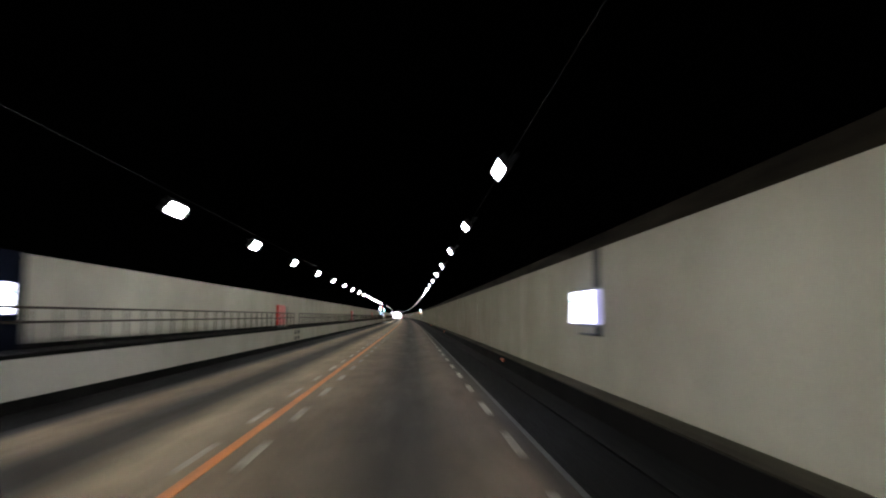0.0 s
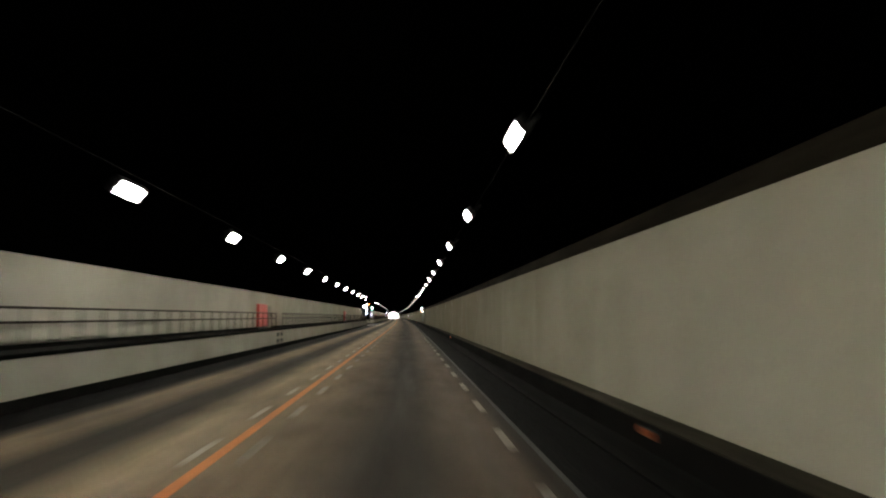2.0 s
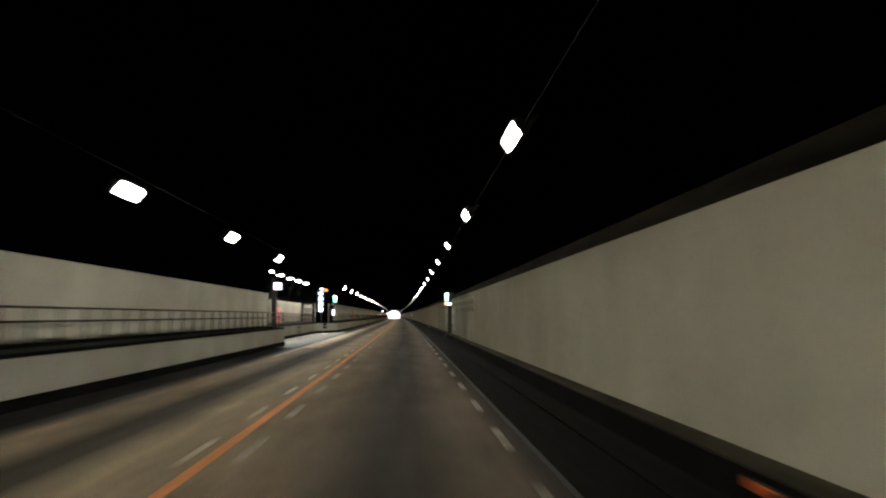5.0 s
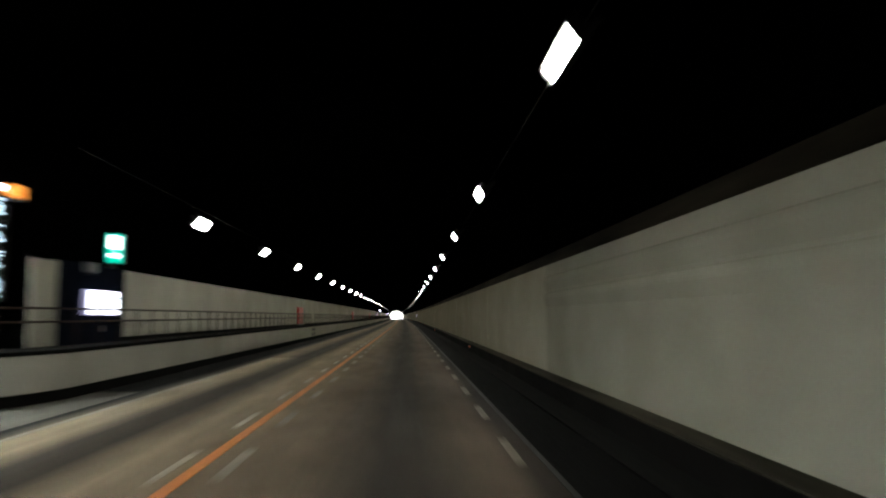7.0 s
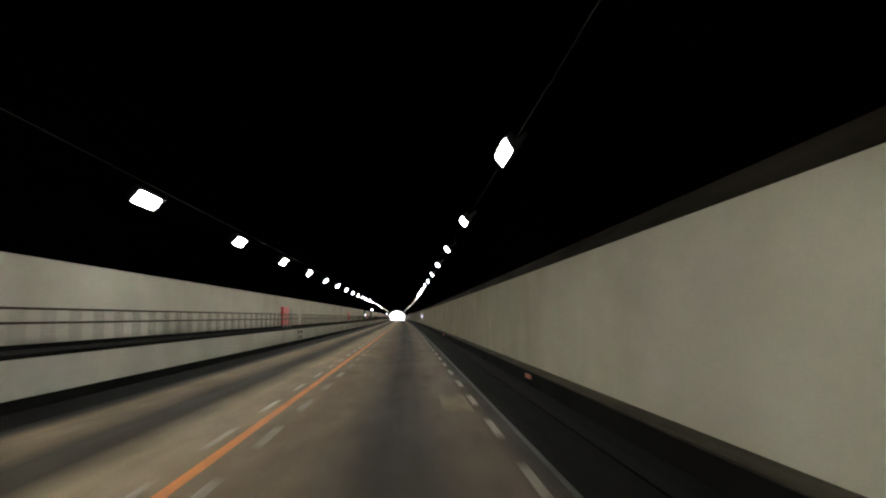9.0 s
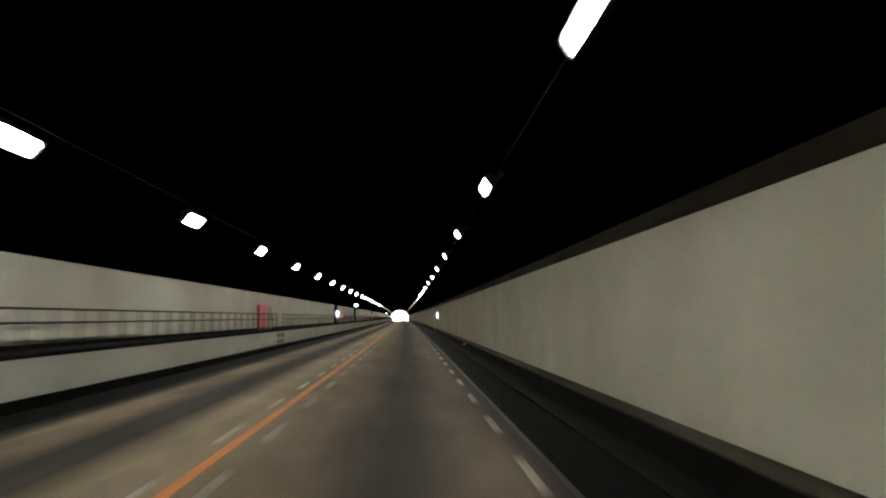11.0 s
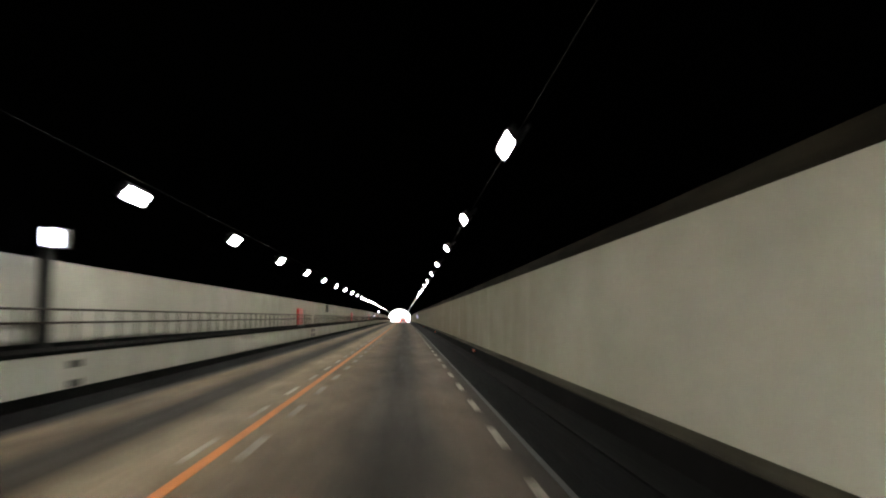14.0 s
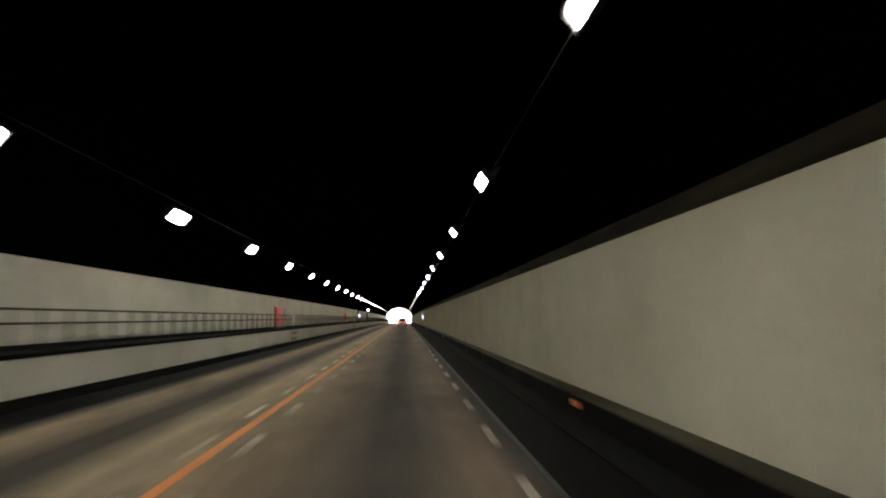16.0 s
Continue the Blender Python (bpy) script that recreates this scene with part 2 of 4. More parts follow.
M_AMBER_TUBE = glow("amber_tube_light", (1.0, 0.38, 0.09), 6.0)
M_AMBER_DIM = glow("amber_strip_light", (1.0, 0.2, 0.02), 0.32)
M_TAIL = glow("tail_light", (1.0, 0.06, 0.03), 5.0)
M_CAR = varied("white_car_paint", (0.7, 0.7, 0.7), 0.25, spread=0.05, relief=0)
M_GLASS = mat("car_glass", (0.02, 0.02, 0.022), 0.08)
M_TYRE = varied("tyre_rubber", (0.02, 0.02, 0.02), 0.85)
M_EARTH = varied("outdoor_ground", (0.55, 0.53, 0.48), 0.9, spread=0.4, scale=0.5)
M_PORTAL = varied("portal_concrete", (0.4, 0.39, 0.36), 0.85, spread=0.2, scale=1)


# ---- building helpers ----
def box(bm, x0, x1, y0, y1, z0, z1, bevel=0.0):
    vs = [bm.verts.new((x, y, z)) for x in (x0, x1) for y in (y0, y1) for z in (z0, z1)]
    fs = []
    for q in ((0, 1, 3, 2), (4, 6, 7, 5), (0, 4, 5, 1), (2, 3, 7, 6), (0, 2, 6, 4), (1, 5, 7, 3)):
        fs.append(bm.faces.new([vs[i] for i in q]))
    if bevel:
        es = list({e for f in fs for e in f.edges})
        bmesh.ops.bevel(bm, geom=es, offset=bevel, segments=2, affect="EDGES", profile=0.5)
    return bm


def boxes(*specs):
    bm = bmesh.new()
    for sp in specs:
        box(bm, *sp)
    return bm


def rod(bm, a, b, r, sides=8):
    a, b = Vector(a), Vector(b)
    q = (b - a).to_track_quat("Z", "Y").to_matrix()
    rings = []
    for p in (a, b):
        rings.append([bm.verts.new(p + q @ Vector((r * math.cos(k * math.tau / sides), r * math.sin(k * math.tau / sides), 0))) for k in range(sides)])
    for k in range(sides):
        bm.faces.new((rings[0][k], rings[0][(k + 1) % sides], rings[1][(k + 1) % sides], rings[1][k]))
    bm.faces.new(rings[0][::-1])
    bm.faces.new(rings[1])
    return bm


def mesh_of(name, bm, material):
    me = bpy.data.meshes.new(name)
    bmesh.ops.recalc_face_normals(bm, faces=bm.faces)
    bm.to_mesh(me)
    bm.free()
    me.materials.append(material)
    return me


def part(name, bm, material, parent, label=""):
    ob = new(name, mesh_of(name, bm, material))
    ob.parent = parent
    return tagged(ob, label)


def thing(name, m, label, category, group=""):
    ob = new(name)
    ob.empty_display_size = 0.2
    ob.matrix_world = m
    return tagged(ob, label, category, group)


def sweep(name, profile, s0, s1, material, step=6.0, label="", category="", kind="structure", parent=None, lateral=False):
    """A closed profile of (x, z) points drawn along the tunnel, with ends. The points may be a function of s."""
    count = max(1, math.ceil((s1 - s0) / step))
    rows, verts, faces, uvs = [], [], [], []
    for k in range(count + 1):
        s = s0 + (s1 - s0) * k / count
        pts = profile(s) if callable(profile) else profile
        run, acc = [], 0.0
        for j, (x, z) in enumerate(pts):
            if j:
                acc += math.hypot(x - pts[j - 1][0], z - pts[j - 1][1])
            run.append((x if lateral else acc, s))
        rows.append(len(verts))
        verts += [spot(s, x, z) for x, z in pts]
        uvs += run
    n = len(pts)
    for a, b in zip(rows, rows[1:]):
        for j in range(n):
            faces.append((a + j, a + (j + 1) % n, b + (j + 1) % n, b + j))
    faces.append(tuple(range(rows[0], rows[0] + n))[::-1])
    faces.append(tuple(range(rows[-1], rows[-1] + n)))
    me = bpy.data.meshes.new(name)
    me.from_pydata(verts, [], faces)
    layer = me.uv_layers.new(name="UVMap")
    for lp in me.loops:
        layer.data[lp.index].uv = uvs[lp.vertex_index]
    bm = bmesh.new()
    bm.from_mesh(me)
    bmesh.ops.recalc_face_normals(bm, faces=bm.faces)
    bm.to_mesh(me)
    bm.free()
    me.materials.append(material)
    ob = new(name, me)
    if parent:
        ob.parent = parent
    else:
        tagged(ob, label, category, "", kind)
    return ob


def slab(x0, x1, z0, z1):
    return [(x0, z0), (x0, z1), (x1, z1), (x1, z0)]


# ---- the plan ----
BACK, EXIT = -70.0, 748.0          # the ends of the bore
WALL_R, WALL_L = 2.95, -7.30       # faces of the wall lining
WALL_TOP = 2.607
KERB_X, KERB_H = 2.60, 0.312      # right-hand kerb
PARA_X, DECK_H = -6.30, 0.90       # left-hand walkway
BAY0, BAY1 = 171.6, 201.3          # lay-by on the left
BAY_WALL, BAY_PARA = -9.60, -7.90
DOOR0, DOOR1 = 182.6, 186.5        # cross passage on the right
MIDDLE, CROWN = -2.18, 6.5

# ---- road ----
for nm, a, b, m in (("road", BACK, 168.0, M_ROAD), ("road_lay_by", 168.0, 214.0, M_ROAD_BAY_LIT), ("road_far", 214.0, EXIT + 60, M_ROAD)):
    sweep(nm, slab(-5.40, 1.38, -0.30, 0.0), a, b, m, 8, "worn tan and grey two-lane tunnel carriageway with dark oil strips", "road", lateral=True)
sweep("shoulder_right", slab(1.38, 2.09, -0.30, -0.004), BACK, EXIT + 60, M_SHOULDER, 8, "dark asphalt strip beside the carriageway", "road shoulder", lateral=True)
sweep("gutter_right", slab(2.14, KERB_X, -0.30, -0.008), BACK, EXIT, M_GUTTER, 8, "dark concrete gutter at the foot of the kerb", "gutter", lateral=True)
sweep("gutter_joint", slab(2.09, 2.14, -0.30, -0.035), BACK, EXIT, M_KERB_FACE, 8, "black joint along the gutter", "gutter")


def para_at(s):
    """The walkway's face: it steps back round the lay-by."""
    if s <= 170.9 or s >= 201.2:
        return PARA_X
    if s < 172.0:
        return PARA_X + (BAY_PARA - PARA_X) * (s - 170.9) / 1.1
    if s <= 195.4:
        return BAY_PARA
    u = (s - 195.4) / 5.8
    return BAY_PARA + (PARA_X - BAY_PARA) * (u * u * (3 - 2 * u))


sweep("shoulder_left", lambda s: slab(para_at(s) - 0.01, -5.402, -0.30, -0.004), BACK, 168.0, M_SHOULDER, 8, "near-black asphalt at the foot of the walkway", "road shoulder", lateral=True)
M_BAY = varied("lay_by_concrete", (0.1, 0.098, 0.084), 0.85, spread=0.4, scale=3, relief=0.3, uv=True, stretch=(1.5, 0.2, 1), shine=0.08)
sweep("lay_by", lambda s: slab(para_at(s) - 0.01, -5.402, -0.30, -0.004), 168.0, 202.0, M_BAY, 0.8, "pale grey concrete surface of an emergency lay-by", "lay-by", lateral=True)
sweep("shoulder_left_far", lambda s: slab(para_at(s) - 0.01, -5.402, -0.30, -0.004), 202.0, EXIT + 60, M_SHOULDER, 8, "near-black asphalt at the foot of the walkway", "road shoulder", lateral=True)

# road markings
sweep("centre_line", slab(-2.22, -2.09, 0.0, 0.005), BACK, EXIT + 40, M_YELLOW, 10, "solid yellow-orange centre line", "road marking")
sweep("edge_line_right", slab(1.315, 1.378, 0.0, 0.005), BACK, EXIT + 40, M_GREY_LINE, 10, "thin faded grey-white edge line", "road marking")
sweep("edge_line_left", slab(-4.99, -4.91, 0.001, 0.006), 160.0, 214.0, M_WHITE_LINE, 6, "white edge line beside the lay-by", "road marking")

M_PATCH = varied("pale_road_patch", (0.12, 0.095, 0.065), 0.85, spread=0.6, scale=5, relief=0.3, uv=True, stretch=(2, 0.5, 1), shine=0.05)
sweep("road_patch", slab(0.5, 0.98, -0.1, 0.003), 253.6, 256.2, M_PATCH, 2, "paler patch in the carriageway", "road", lateral=True)

# ---- kerb on the right ----
for a, b, nm in ((BACK, DOOR0, "kerb_right"), (DOOR0, DOOR1, "kerb_threshold"), (DOOR1, EXIT, "kerb_right_far")):
    h = KERB_H if nm != "kerb_threshold" else 0.06
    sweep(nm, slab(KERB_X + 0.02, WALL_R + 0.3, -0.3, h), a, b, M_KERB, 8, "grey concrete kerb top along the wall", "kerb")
    sweep(nm + "_face", slab(KERB_X, KERB_X + 0.02, -0.3, h - 0.02), a, b, M_KERB_FACE, 8, "kerb face, its grime and shade in one black", "kerb")

# ---- walkway on the left ----
def walkway(s):
    x = para_at(s)
    back = (BAY_WALL if BAY0 < s < BAY1 else WALL_L) - 0.2
    return slab(back, x - 0.12, -0.3, DECK_H - 0.01)


def parapet(s):
    x = para_at(s)
    return [(x - 0.12, -0.3), (x - 0.12, DECK_H - 0.075), (x - 0.01, DECK_H - 0.075), (x, DECK_H - 0.085), (x, 0.17), (x + 0.0, -0.3)]


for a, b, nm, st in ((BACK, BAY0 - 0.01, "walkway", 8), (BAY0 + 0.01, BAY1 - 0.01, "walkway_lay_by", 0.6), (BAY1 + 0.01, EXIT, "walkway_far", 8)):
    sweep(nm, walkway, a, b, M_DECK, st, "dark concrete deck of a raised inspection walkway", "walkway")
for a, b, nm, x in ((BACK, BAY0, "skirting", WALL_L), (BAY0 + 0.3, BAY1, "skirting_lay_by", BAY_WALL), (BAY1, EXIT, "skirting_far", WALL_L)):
    sweep(nm, slab(x - 0.08, x + 0.012, DECK_H - 0.02, DECK_H + 0.085), a, b, M_DECK, 8, "dark skirting at the foot of the lining", "skirting")
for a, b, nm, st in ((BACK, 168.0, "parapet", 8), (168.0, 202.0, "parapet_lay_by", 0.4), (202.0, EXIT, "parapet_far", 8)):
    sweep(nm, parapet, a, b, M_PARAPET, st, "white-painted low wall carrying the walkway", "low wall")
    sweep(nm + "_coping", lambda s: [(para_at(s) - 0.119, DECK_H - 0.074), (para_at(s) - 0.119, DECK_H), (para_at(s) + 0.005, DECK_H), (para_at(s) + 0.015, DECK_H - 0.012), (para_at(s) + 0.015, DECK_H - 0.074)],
          a, b, M_COPING, st, "black coping along the walkway edge", "coping")
    sweep(nm + "_foot", lambda s: slab(para_at(s), para_at(s) + 0.03, -0.3, 0.19), a, b, M_KERB_FACE, st, "black foot of the low wall", "low wall")

# walls added behind the lining, to keep daylight out of the panel joints
for nm, x, a, b in (("backing_right", WALL_R + 0.104, BACK, DOOR0 - 0.26), ("backing_right_far", WALL_R + 0.104, DOOR1 + 0.26, EXIT),
                    ("backing_left", WALL_L - 0.404, BACK, BAY0), ("backing_lay_by", BAY_WALL - 0.404, BAY0, BAY1), ("backing_left_far", WALL_L - 0.404, BAY1 + 0.905, EXIT)):
    sweep(nm, slab(x, x + 0.3, -0.3, WALL_TOP + 0.035 if x < 0 else WALL_TOP - 0.05), a, b, M_BACKING, 8, "dark wall added behind the lining panels to stop daylight", "wall")

# ---- vault ----
def arc(xl, xr, crown, n=26, base_z=WALL_TOP):
    cx, rx, rz = (xl + xr) / 2, (xr - xl) / 2, crown - base_z
    # a flattened arch, nearly circular at the crown
    out = []
    for k in range(n + 1):
        a = math.pi * k / n
        out.append((cx - rx * math.copysign(abs(math.cos(a)) ** 1.03, math.cos(a)), base_z + rz * max(0.0, math.sin(a)) ** 1.03))
    return out


VL, VR = WALL_L - 0.22, WALL_R + 0.22


def ring(xl, xr, crown, t=0.4):
    inner = arc(xl, xr, crown)
    outer = arc(xl - t, xr + t, crown + t)
    return inner + outer[::-1]


sweep("ceiling", ring(VL, VR, CROWN), BACK, BAY0, M_VAULT, 12, "concrete tunnel vault, soot and want of light in one black", "tunnel vault")
sweep("ceiling_lay_by", ring(BAY_WALL - 0.22, VR, CROWN + 0.5), BAY0, BAY1, M_VAULT, 6, "widened vault over the lay-by, soot and want of light in one black", "tunnel vault")
sweep("ceiling_far", ring(VL, VR, CROWN), BAY1, EXIT, M_VAULT, 12, "concrete tunnel vault, soot and want of light in one black", "tunnel vault")
# the ledges from the lining back to the vault's foot
for a, b in ((BACK, EXIT),):
    sweep("ledge_right", [(WALL_R + 0.02, WALL_TOP - 0.03), (WALL_R + 0.02, WALL_TOP + 0.02), (WALL_R + 0.08, WALL_TOP + 0.27), (WALL_R + 0.5, WALL_TOP + 0.30), (WALL_R + 0.5, WALL_TOP - 0.03)], a, b, M_LEDGE, 12, "brownish concrete ledge above the wall lining", "ledge")


def bulkhead(name, s, material):
    """The upright end of the lay-by's widening."""
    bm = bmesh.new()
    inner, outer = arc(VL - 0.3, VR, CROWN), arc(BAY_WALL - 0.7, VR + 0.4, CROWN + 1.0)
    iv = [bm.verts.new(spot(s, x, z)) for x, z in [(WALL_L, -0.3), (WALL_L, WALL_TOP + 0.06)] + inner[1:]]
    ov = [bm.verts.new(spot(s, x, z)) for x, z in [(BAY_WALL - 0.7, -0.3)] + outer]
    for k in range(len(iv) - 1):
        bm.faces.new((iv[k], iv[k + 1], ov[k + 1], ov[k]))
    r = bmesh.ops.extrude_face_region(bm, geom=list(bm.faces))
    d = (spot(s + 1, 0, 0) - spot(s, 0, 0)) * (0.9 if s > 190 else -0.3)
    bmesh.ops.translate(bm, verts=[v for v in r["geom"] if isinstance(v, bmesh.types.BMVert)], vec=d)
    return tagged(new(name, mesh_of(name, bm, material)), "black end wall of the lay-by widening", "wall", "", "structure")


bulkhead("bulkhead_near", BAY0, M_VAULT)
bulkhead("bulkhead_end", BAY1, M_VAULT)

# ---- closing the bore behind, portal and outdoors ahead ----
# added wall, never in view, keeps daylight out of the bore's rear
me = boxes((-16, 8, BACK - 0.4, BACK, -0.5, 9))
tagged(new("wall_back", mesh_of("wall_back", me, M_VAULT)), "unseen dark wall added to close the tunnel behind", "wall", "", "structure")
bm = bmesh.new()
inner = [(VL - 0.05, -0.3)] + arc(VL - 0.05, VR + 0.05, CROWN + 0.05) + [(VR + 0.05, -0.3)]
outer = [(-16, -0.3)] + [(-16 + 28.0 * k / 26, 11.0) for k in range(27)] + [(12, -0.3)]
iv, ov = [bm.verts.new(spot(EXIT, *p)) for p in inner], [bm.verts.new(spot(EXIT, *p)) for p in outer]
for k in range(len(iv) - 1):
    bm.faces.new((iv[k], iv[k + 1], ov[k + 1], ov[k]))
r = bmesh.ops.extrude_face_region(bm, geom=list(bm.faces))
bmesh.ops.translate(bm, verts=[v for v in r["geom"] if isinstance(v, bmesh.types.BMVert)], vec=(-0.03, 0.8, 0))
tagged(new("portal", mesh_of("portal", bm, M_PORTAL)), "pale concrete headwall of the tunnel mouth", "portal", "", "structure")
bm = bmesh.new()
c = spot(EXIT, 0, 0)
gv = [bm.verts.new(p) for p in ((c.x - 2500, c.y - 1500, -1.32), (c.x + 2500, c.y - 1500, -1.32), (c.x + 2500, c.y + 3000, -1.32), (c.x - 2500, c.y + 3000, -1.32))]
bm.faces.new(gv)
tagged(new("ground", mesh_of("ground", bm, M_EARTH)), "bare ground in daylight beyond the tunnel mouth", "ground", "", "structure")

# ---- tunnel lamps ----
RIM = 0.03    # how far the lamp's rim stands out before its glass


def pane(hx, hy, z0, z1, r):
    """A flat plate with rounded corners."""
    bm = bmesh.new()
    rim = [(sx * (hx - r) + r * math.cos(a), sy * (hy - r) + r * math.sin(a))
           for sx, sy, a0 in ((1, 1, 0), (-1, 1, 90), (-1, -1, 180), (1, -1, 270)) for a in (radians(a0 + 22.5 * k) for k in range(5))]
    low, top = [bm.verts.new((x, y, z0)) for x, y in rim], [bm.verts.new((x, y, z1)) for x, y in rim]
    bm.faces.new(low[::-1])
    bm.faces.new(top)
    for k in range(len(rim)):
        bm.faces.new((low[k - 1], low[k], top[k], top[k - 1]))
    return bm


def tunnel_lamp(m, lean, group, label, light, size):
    """A flat box floodlight along the vault, tipped towards the road; lean: degrees about the tunnel's line."""
    root = thing("tunnel_lamp", m, label, "tunnel lamp", group)
    tip = Matrix.Rotation(radians(lean), 4, "Y")
    for name, bm, mt in (
        ("housing", box(bmesh.new(), -0.225, 0.225, -0.335, 0.335, 0.022, 0.16, 0.02), M_HOUSING),
        ("rim", boxes((-0.225, 0.225, -0.335, -0.298, -RIM, 0.021), (-0.225, 0.225, 0.298, 0.335, -RIM, 0.021),
                      (-0.225, -0.188, -0.297, 0.297, -RIM, 0.021), (0.188, 0.225, -0.297, 0.297, -RIM, 0.021)), M_HOUSING),
        ("diffuser", pane(0.186, 0.296, 0.0, 0.018, 0.07), light),
        ("bracket", boxes((-0.04, 0.04, -0.30, -0.24, 0.16, 0.62)), M_STEEL),
        ("bracket", boxes((-0.04, 0.04, 0.24, 0.30, 0.16, 0.62)), M_STEEL),
    ):
        if name != "bracket":
            bm.transform(Matrix.Diagonal((size[0], size[1], 1, 1)))
        bm.transform(tip)
        part(name, bm, mt, root)
    return root


def row_of_lamps(first, spacing, x, z, lean, s0, s1, skip, group, label, light=M_LAMP, size=(0.72, 2.0)):
    one, s = None, first
    while s < s1:
        if s >= s0 and not (skip and skip[0] < s < skip[1]):
            if one is None:
                one = tunnel_lamp(place(s, x, z), lean, group, label, light, size)
            else:
                copy_thing(one, place(s, x, z))
        s += spacing


row_of_lamps(5.376 - 70, 10.0, 1.717, 4.593, 53, BACK + 4, EXIT - 2, None, "lamps along the vault", "bright white tunnel floodlight on the dark vault")
row_of_lamps(9.83 - 80, 10.0, -6.459, 4.333, -50, BACK + 4, EXIT - 2, (BAY0 - 1, BAY1 + 1), "lamps along the vault", "wide bright white tunnel floodlight on the dark vault", M_LAMP_LEFT, (0.95, 2.1))
row_of_lamps(176.5, 4.4, -8.98, 4.35, -5, BAY0 + 1, 201.0, None, "lamps over the lay-by", "long bright white floodlight above the lay-by", M_LAMP_BAY, (1.1, 2.6))

for nm, x, z in (("cable_right", 2.0, 4.95), ("cable_left", -6.42, 4.72)):
    for a, b, tail in ((BACK, BAY0, ""), (BAY1, EXIT, "_far")) if x < 0 else ((BACK, EXIT, ""),):
        c = [(x + 0.013 * math.cos(k * math.tau / 6), z + 0.013 * math.sin(k * math.tau / 6)) for k in range(6)]
        tagged(sweep(nm + tail, c, a, b, M_CABLE, 12), "thin dark cable conduit along the lamps", "cable conduit", "", "structure")


# ---- fire cabinets and the steps in the low wall ----
def fire_cabinet(m):
    """Red hydrant cabinet with a grey side door, standing on the walkway against the wall; face towards +x."""
    root = thing("fire_cabinet", m, "red steel fire hydrant cabinet with a dull beige side door", "fire cabinet", "fire cabinets along the walkway")
    part("body", box(bmesh.new(), 0.0, 0.10, 0.42, 2.62, 0.10, 1.19, 0.015), M_RED, root)
    part("plinth", boxes((0.0, 0.09, 0.44, 2.60, 0.0, 0.099)), M_STEEL, root, "dark steel plinth")
    part("door", boxes((0.10, 0.122, 0.47, 1.49, 0.14, 1.14, 0.008)), M_RED, root, "red hose door")
    part("door", boxes((0.10, 0.122, 1.54, 2.57, 0.14, 1.14, 0.008)), M_RED, root, "red extinguisher door")
    part("handle", boxes((0.122, 0.15, 1.38, 1.44, 0.55, 0.72, 0.006)), M_GALV, root, "steel pull handle")
    part("side_door", box(bmesh.new(), 0.0, 0.09, 2.64, 3.75, 0.02, 1.12, 0.012), M_SIDE_DOOR, root, "dull beige enamelled door")
    part("plate", boxes((0.09, 0.096, 2.75, 3.25, 0.75, 0.95, 0.0)), M_PALE, root, "pale notice plate")
    part("handle", boxes((0.09, 0.12, 3.52, 3.6, 0.5, 0.72, 0.006)), M_STEEL, root, "dark pull handle")
    return root


def foothold(m):
    """Two by two dark plates on the low wall below a cabinet, painted as shaded openings."""
    root = thing("foothold_grating", m, "four dark rectangular openings in the white low wall", "wall opening", "openings in the low wall")
    for y in (0.0, 1.05):
        for z in (0.0, 0.30):
            part("opening", boxes((-0.03, 0.004, y, y + 0.72, z, z + 0.19)), M_OPENING, root)
            part("lip", boxes((0.0, 0.010, y - 0.02, y + 0.74, z + 0.19, z + 0.21)), M_PARAPET, root)
    return root


CABINETS = [38.9 + 49.0 * k - 49 for k in range(0, 16)]
cab = hole = None
for s in CABINETS:
    if s > EXIT - 10:
        break
    x = BAY_WALL if BAY0 < s < BAY1 else WALL_L
    xp = BAY_PARA if BAY0 < s < BAY1 else PARA_X
    if cab is None:
        cab, hole = fire_cabinet(place(s, x + 0.002, DECK_H)), foothold(place(s + 0.3, xp, 0.24))
    else:
        copy_thing(cab, place(s, x + 0.002, DECK_H))
        copy_thing(hole, place(s + 0.3, xp, 0.24))


# more dark plates: the shade inside the openings is their colour
nose = thing("foothold_grating", place(198.0, -7.2, 0.38, -22), "two dark rectangular openings in the white low wall", "wall opening", "openings in the low wall")
for z in (0.0, 0.25):
    part("opening", boxes((-0.03, 0.012, -0.3, 0.32, z, z + 0.17)), M_HOLE, nose)

slot = thing("foothold_grating", place(396.35, PARA_X, 0.2), "two stacked dark openings in the white low wall", "wall opening", "openings in the low wall")
for z in (0.0, 0.36):
    part("opening", boxes((-0.03, 0.004, 0.0, 0.62, z, z + 0.14)), M_OPENING, slot)
    part("lip", boxes((0.0, 0.010, -0.02, 0.64, z + 0.14, z + 0.16)), M_PARAPET, slot)


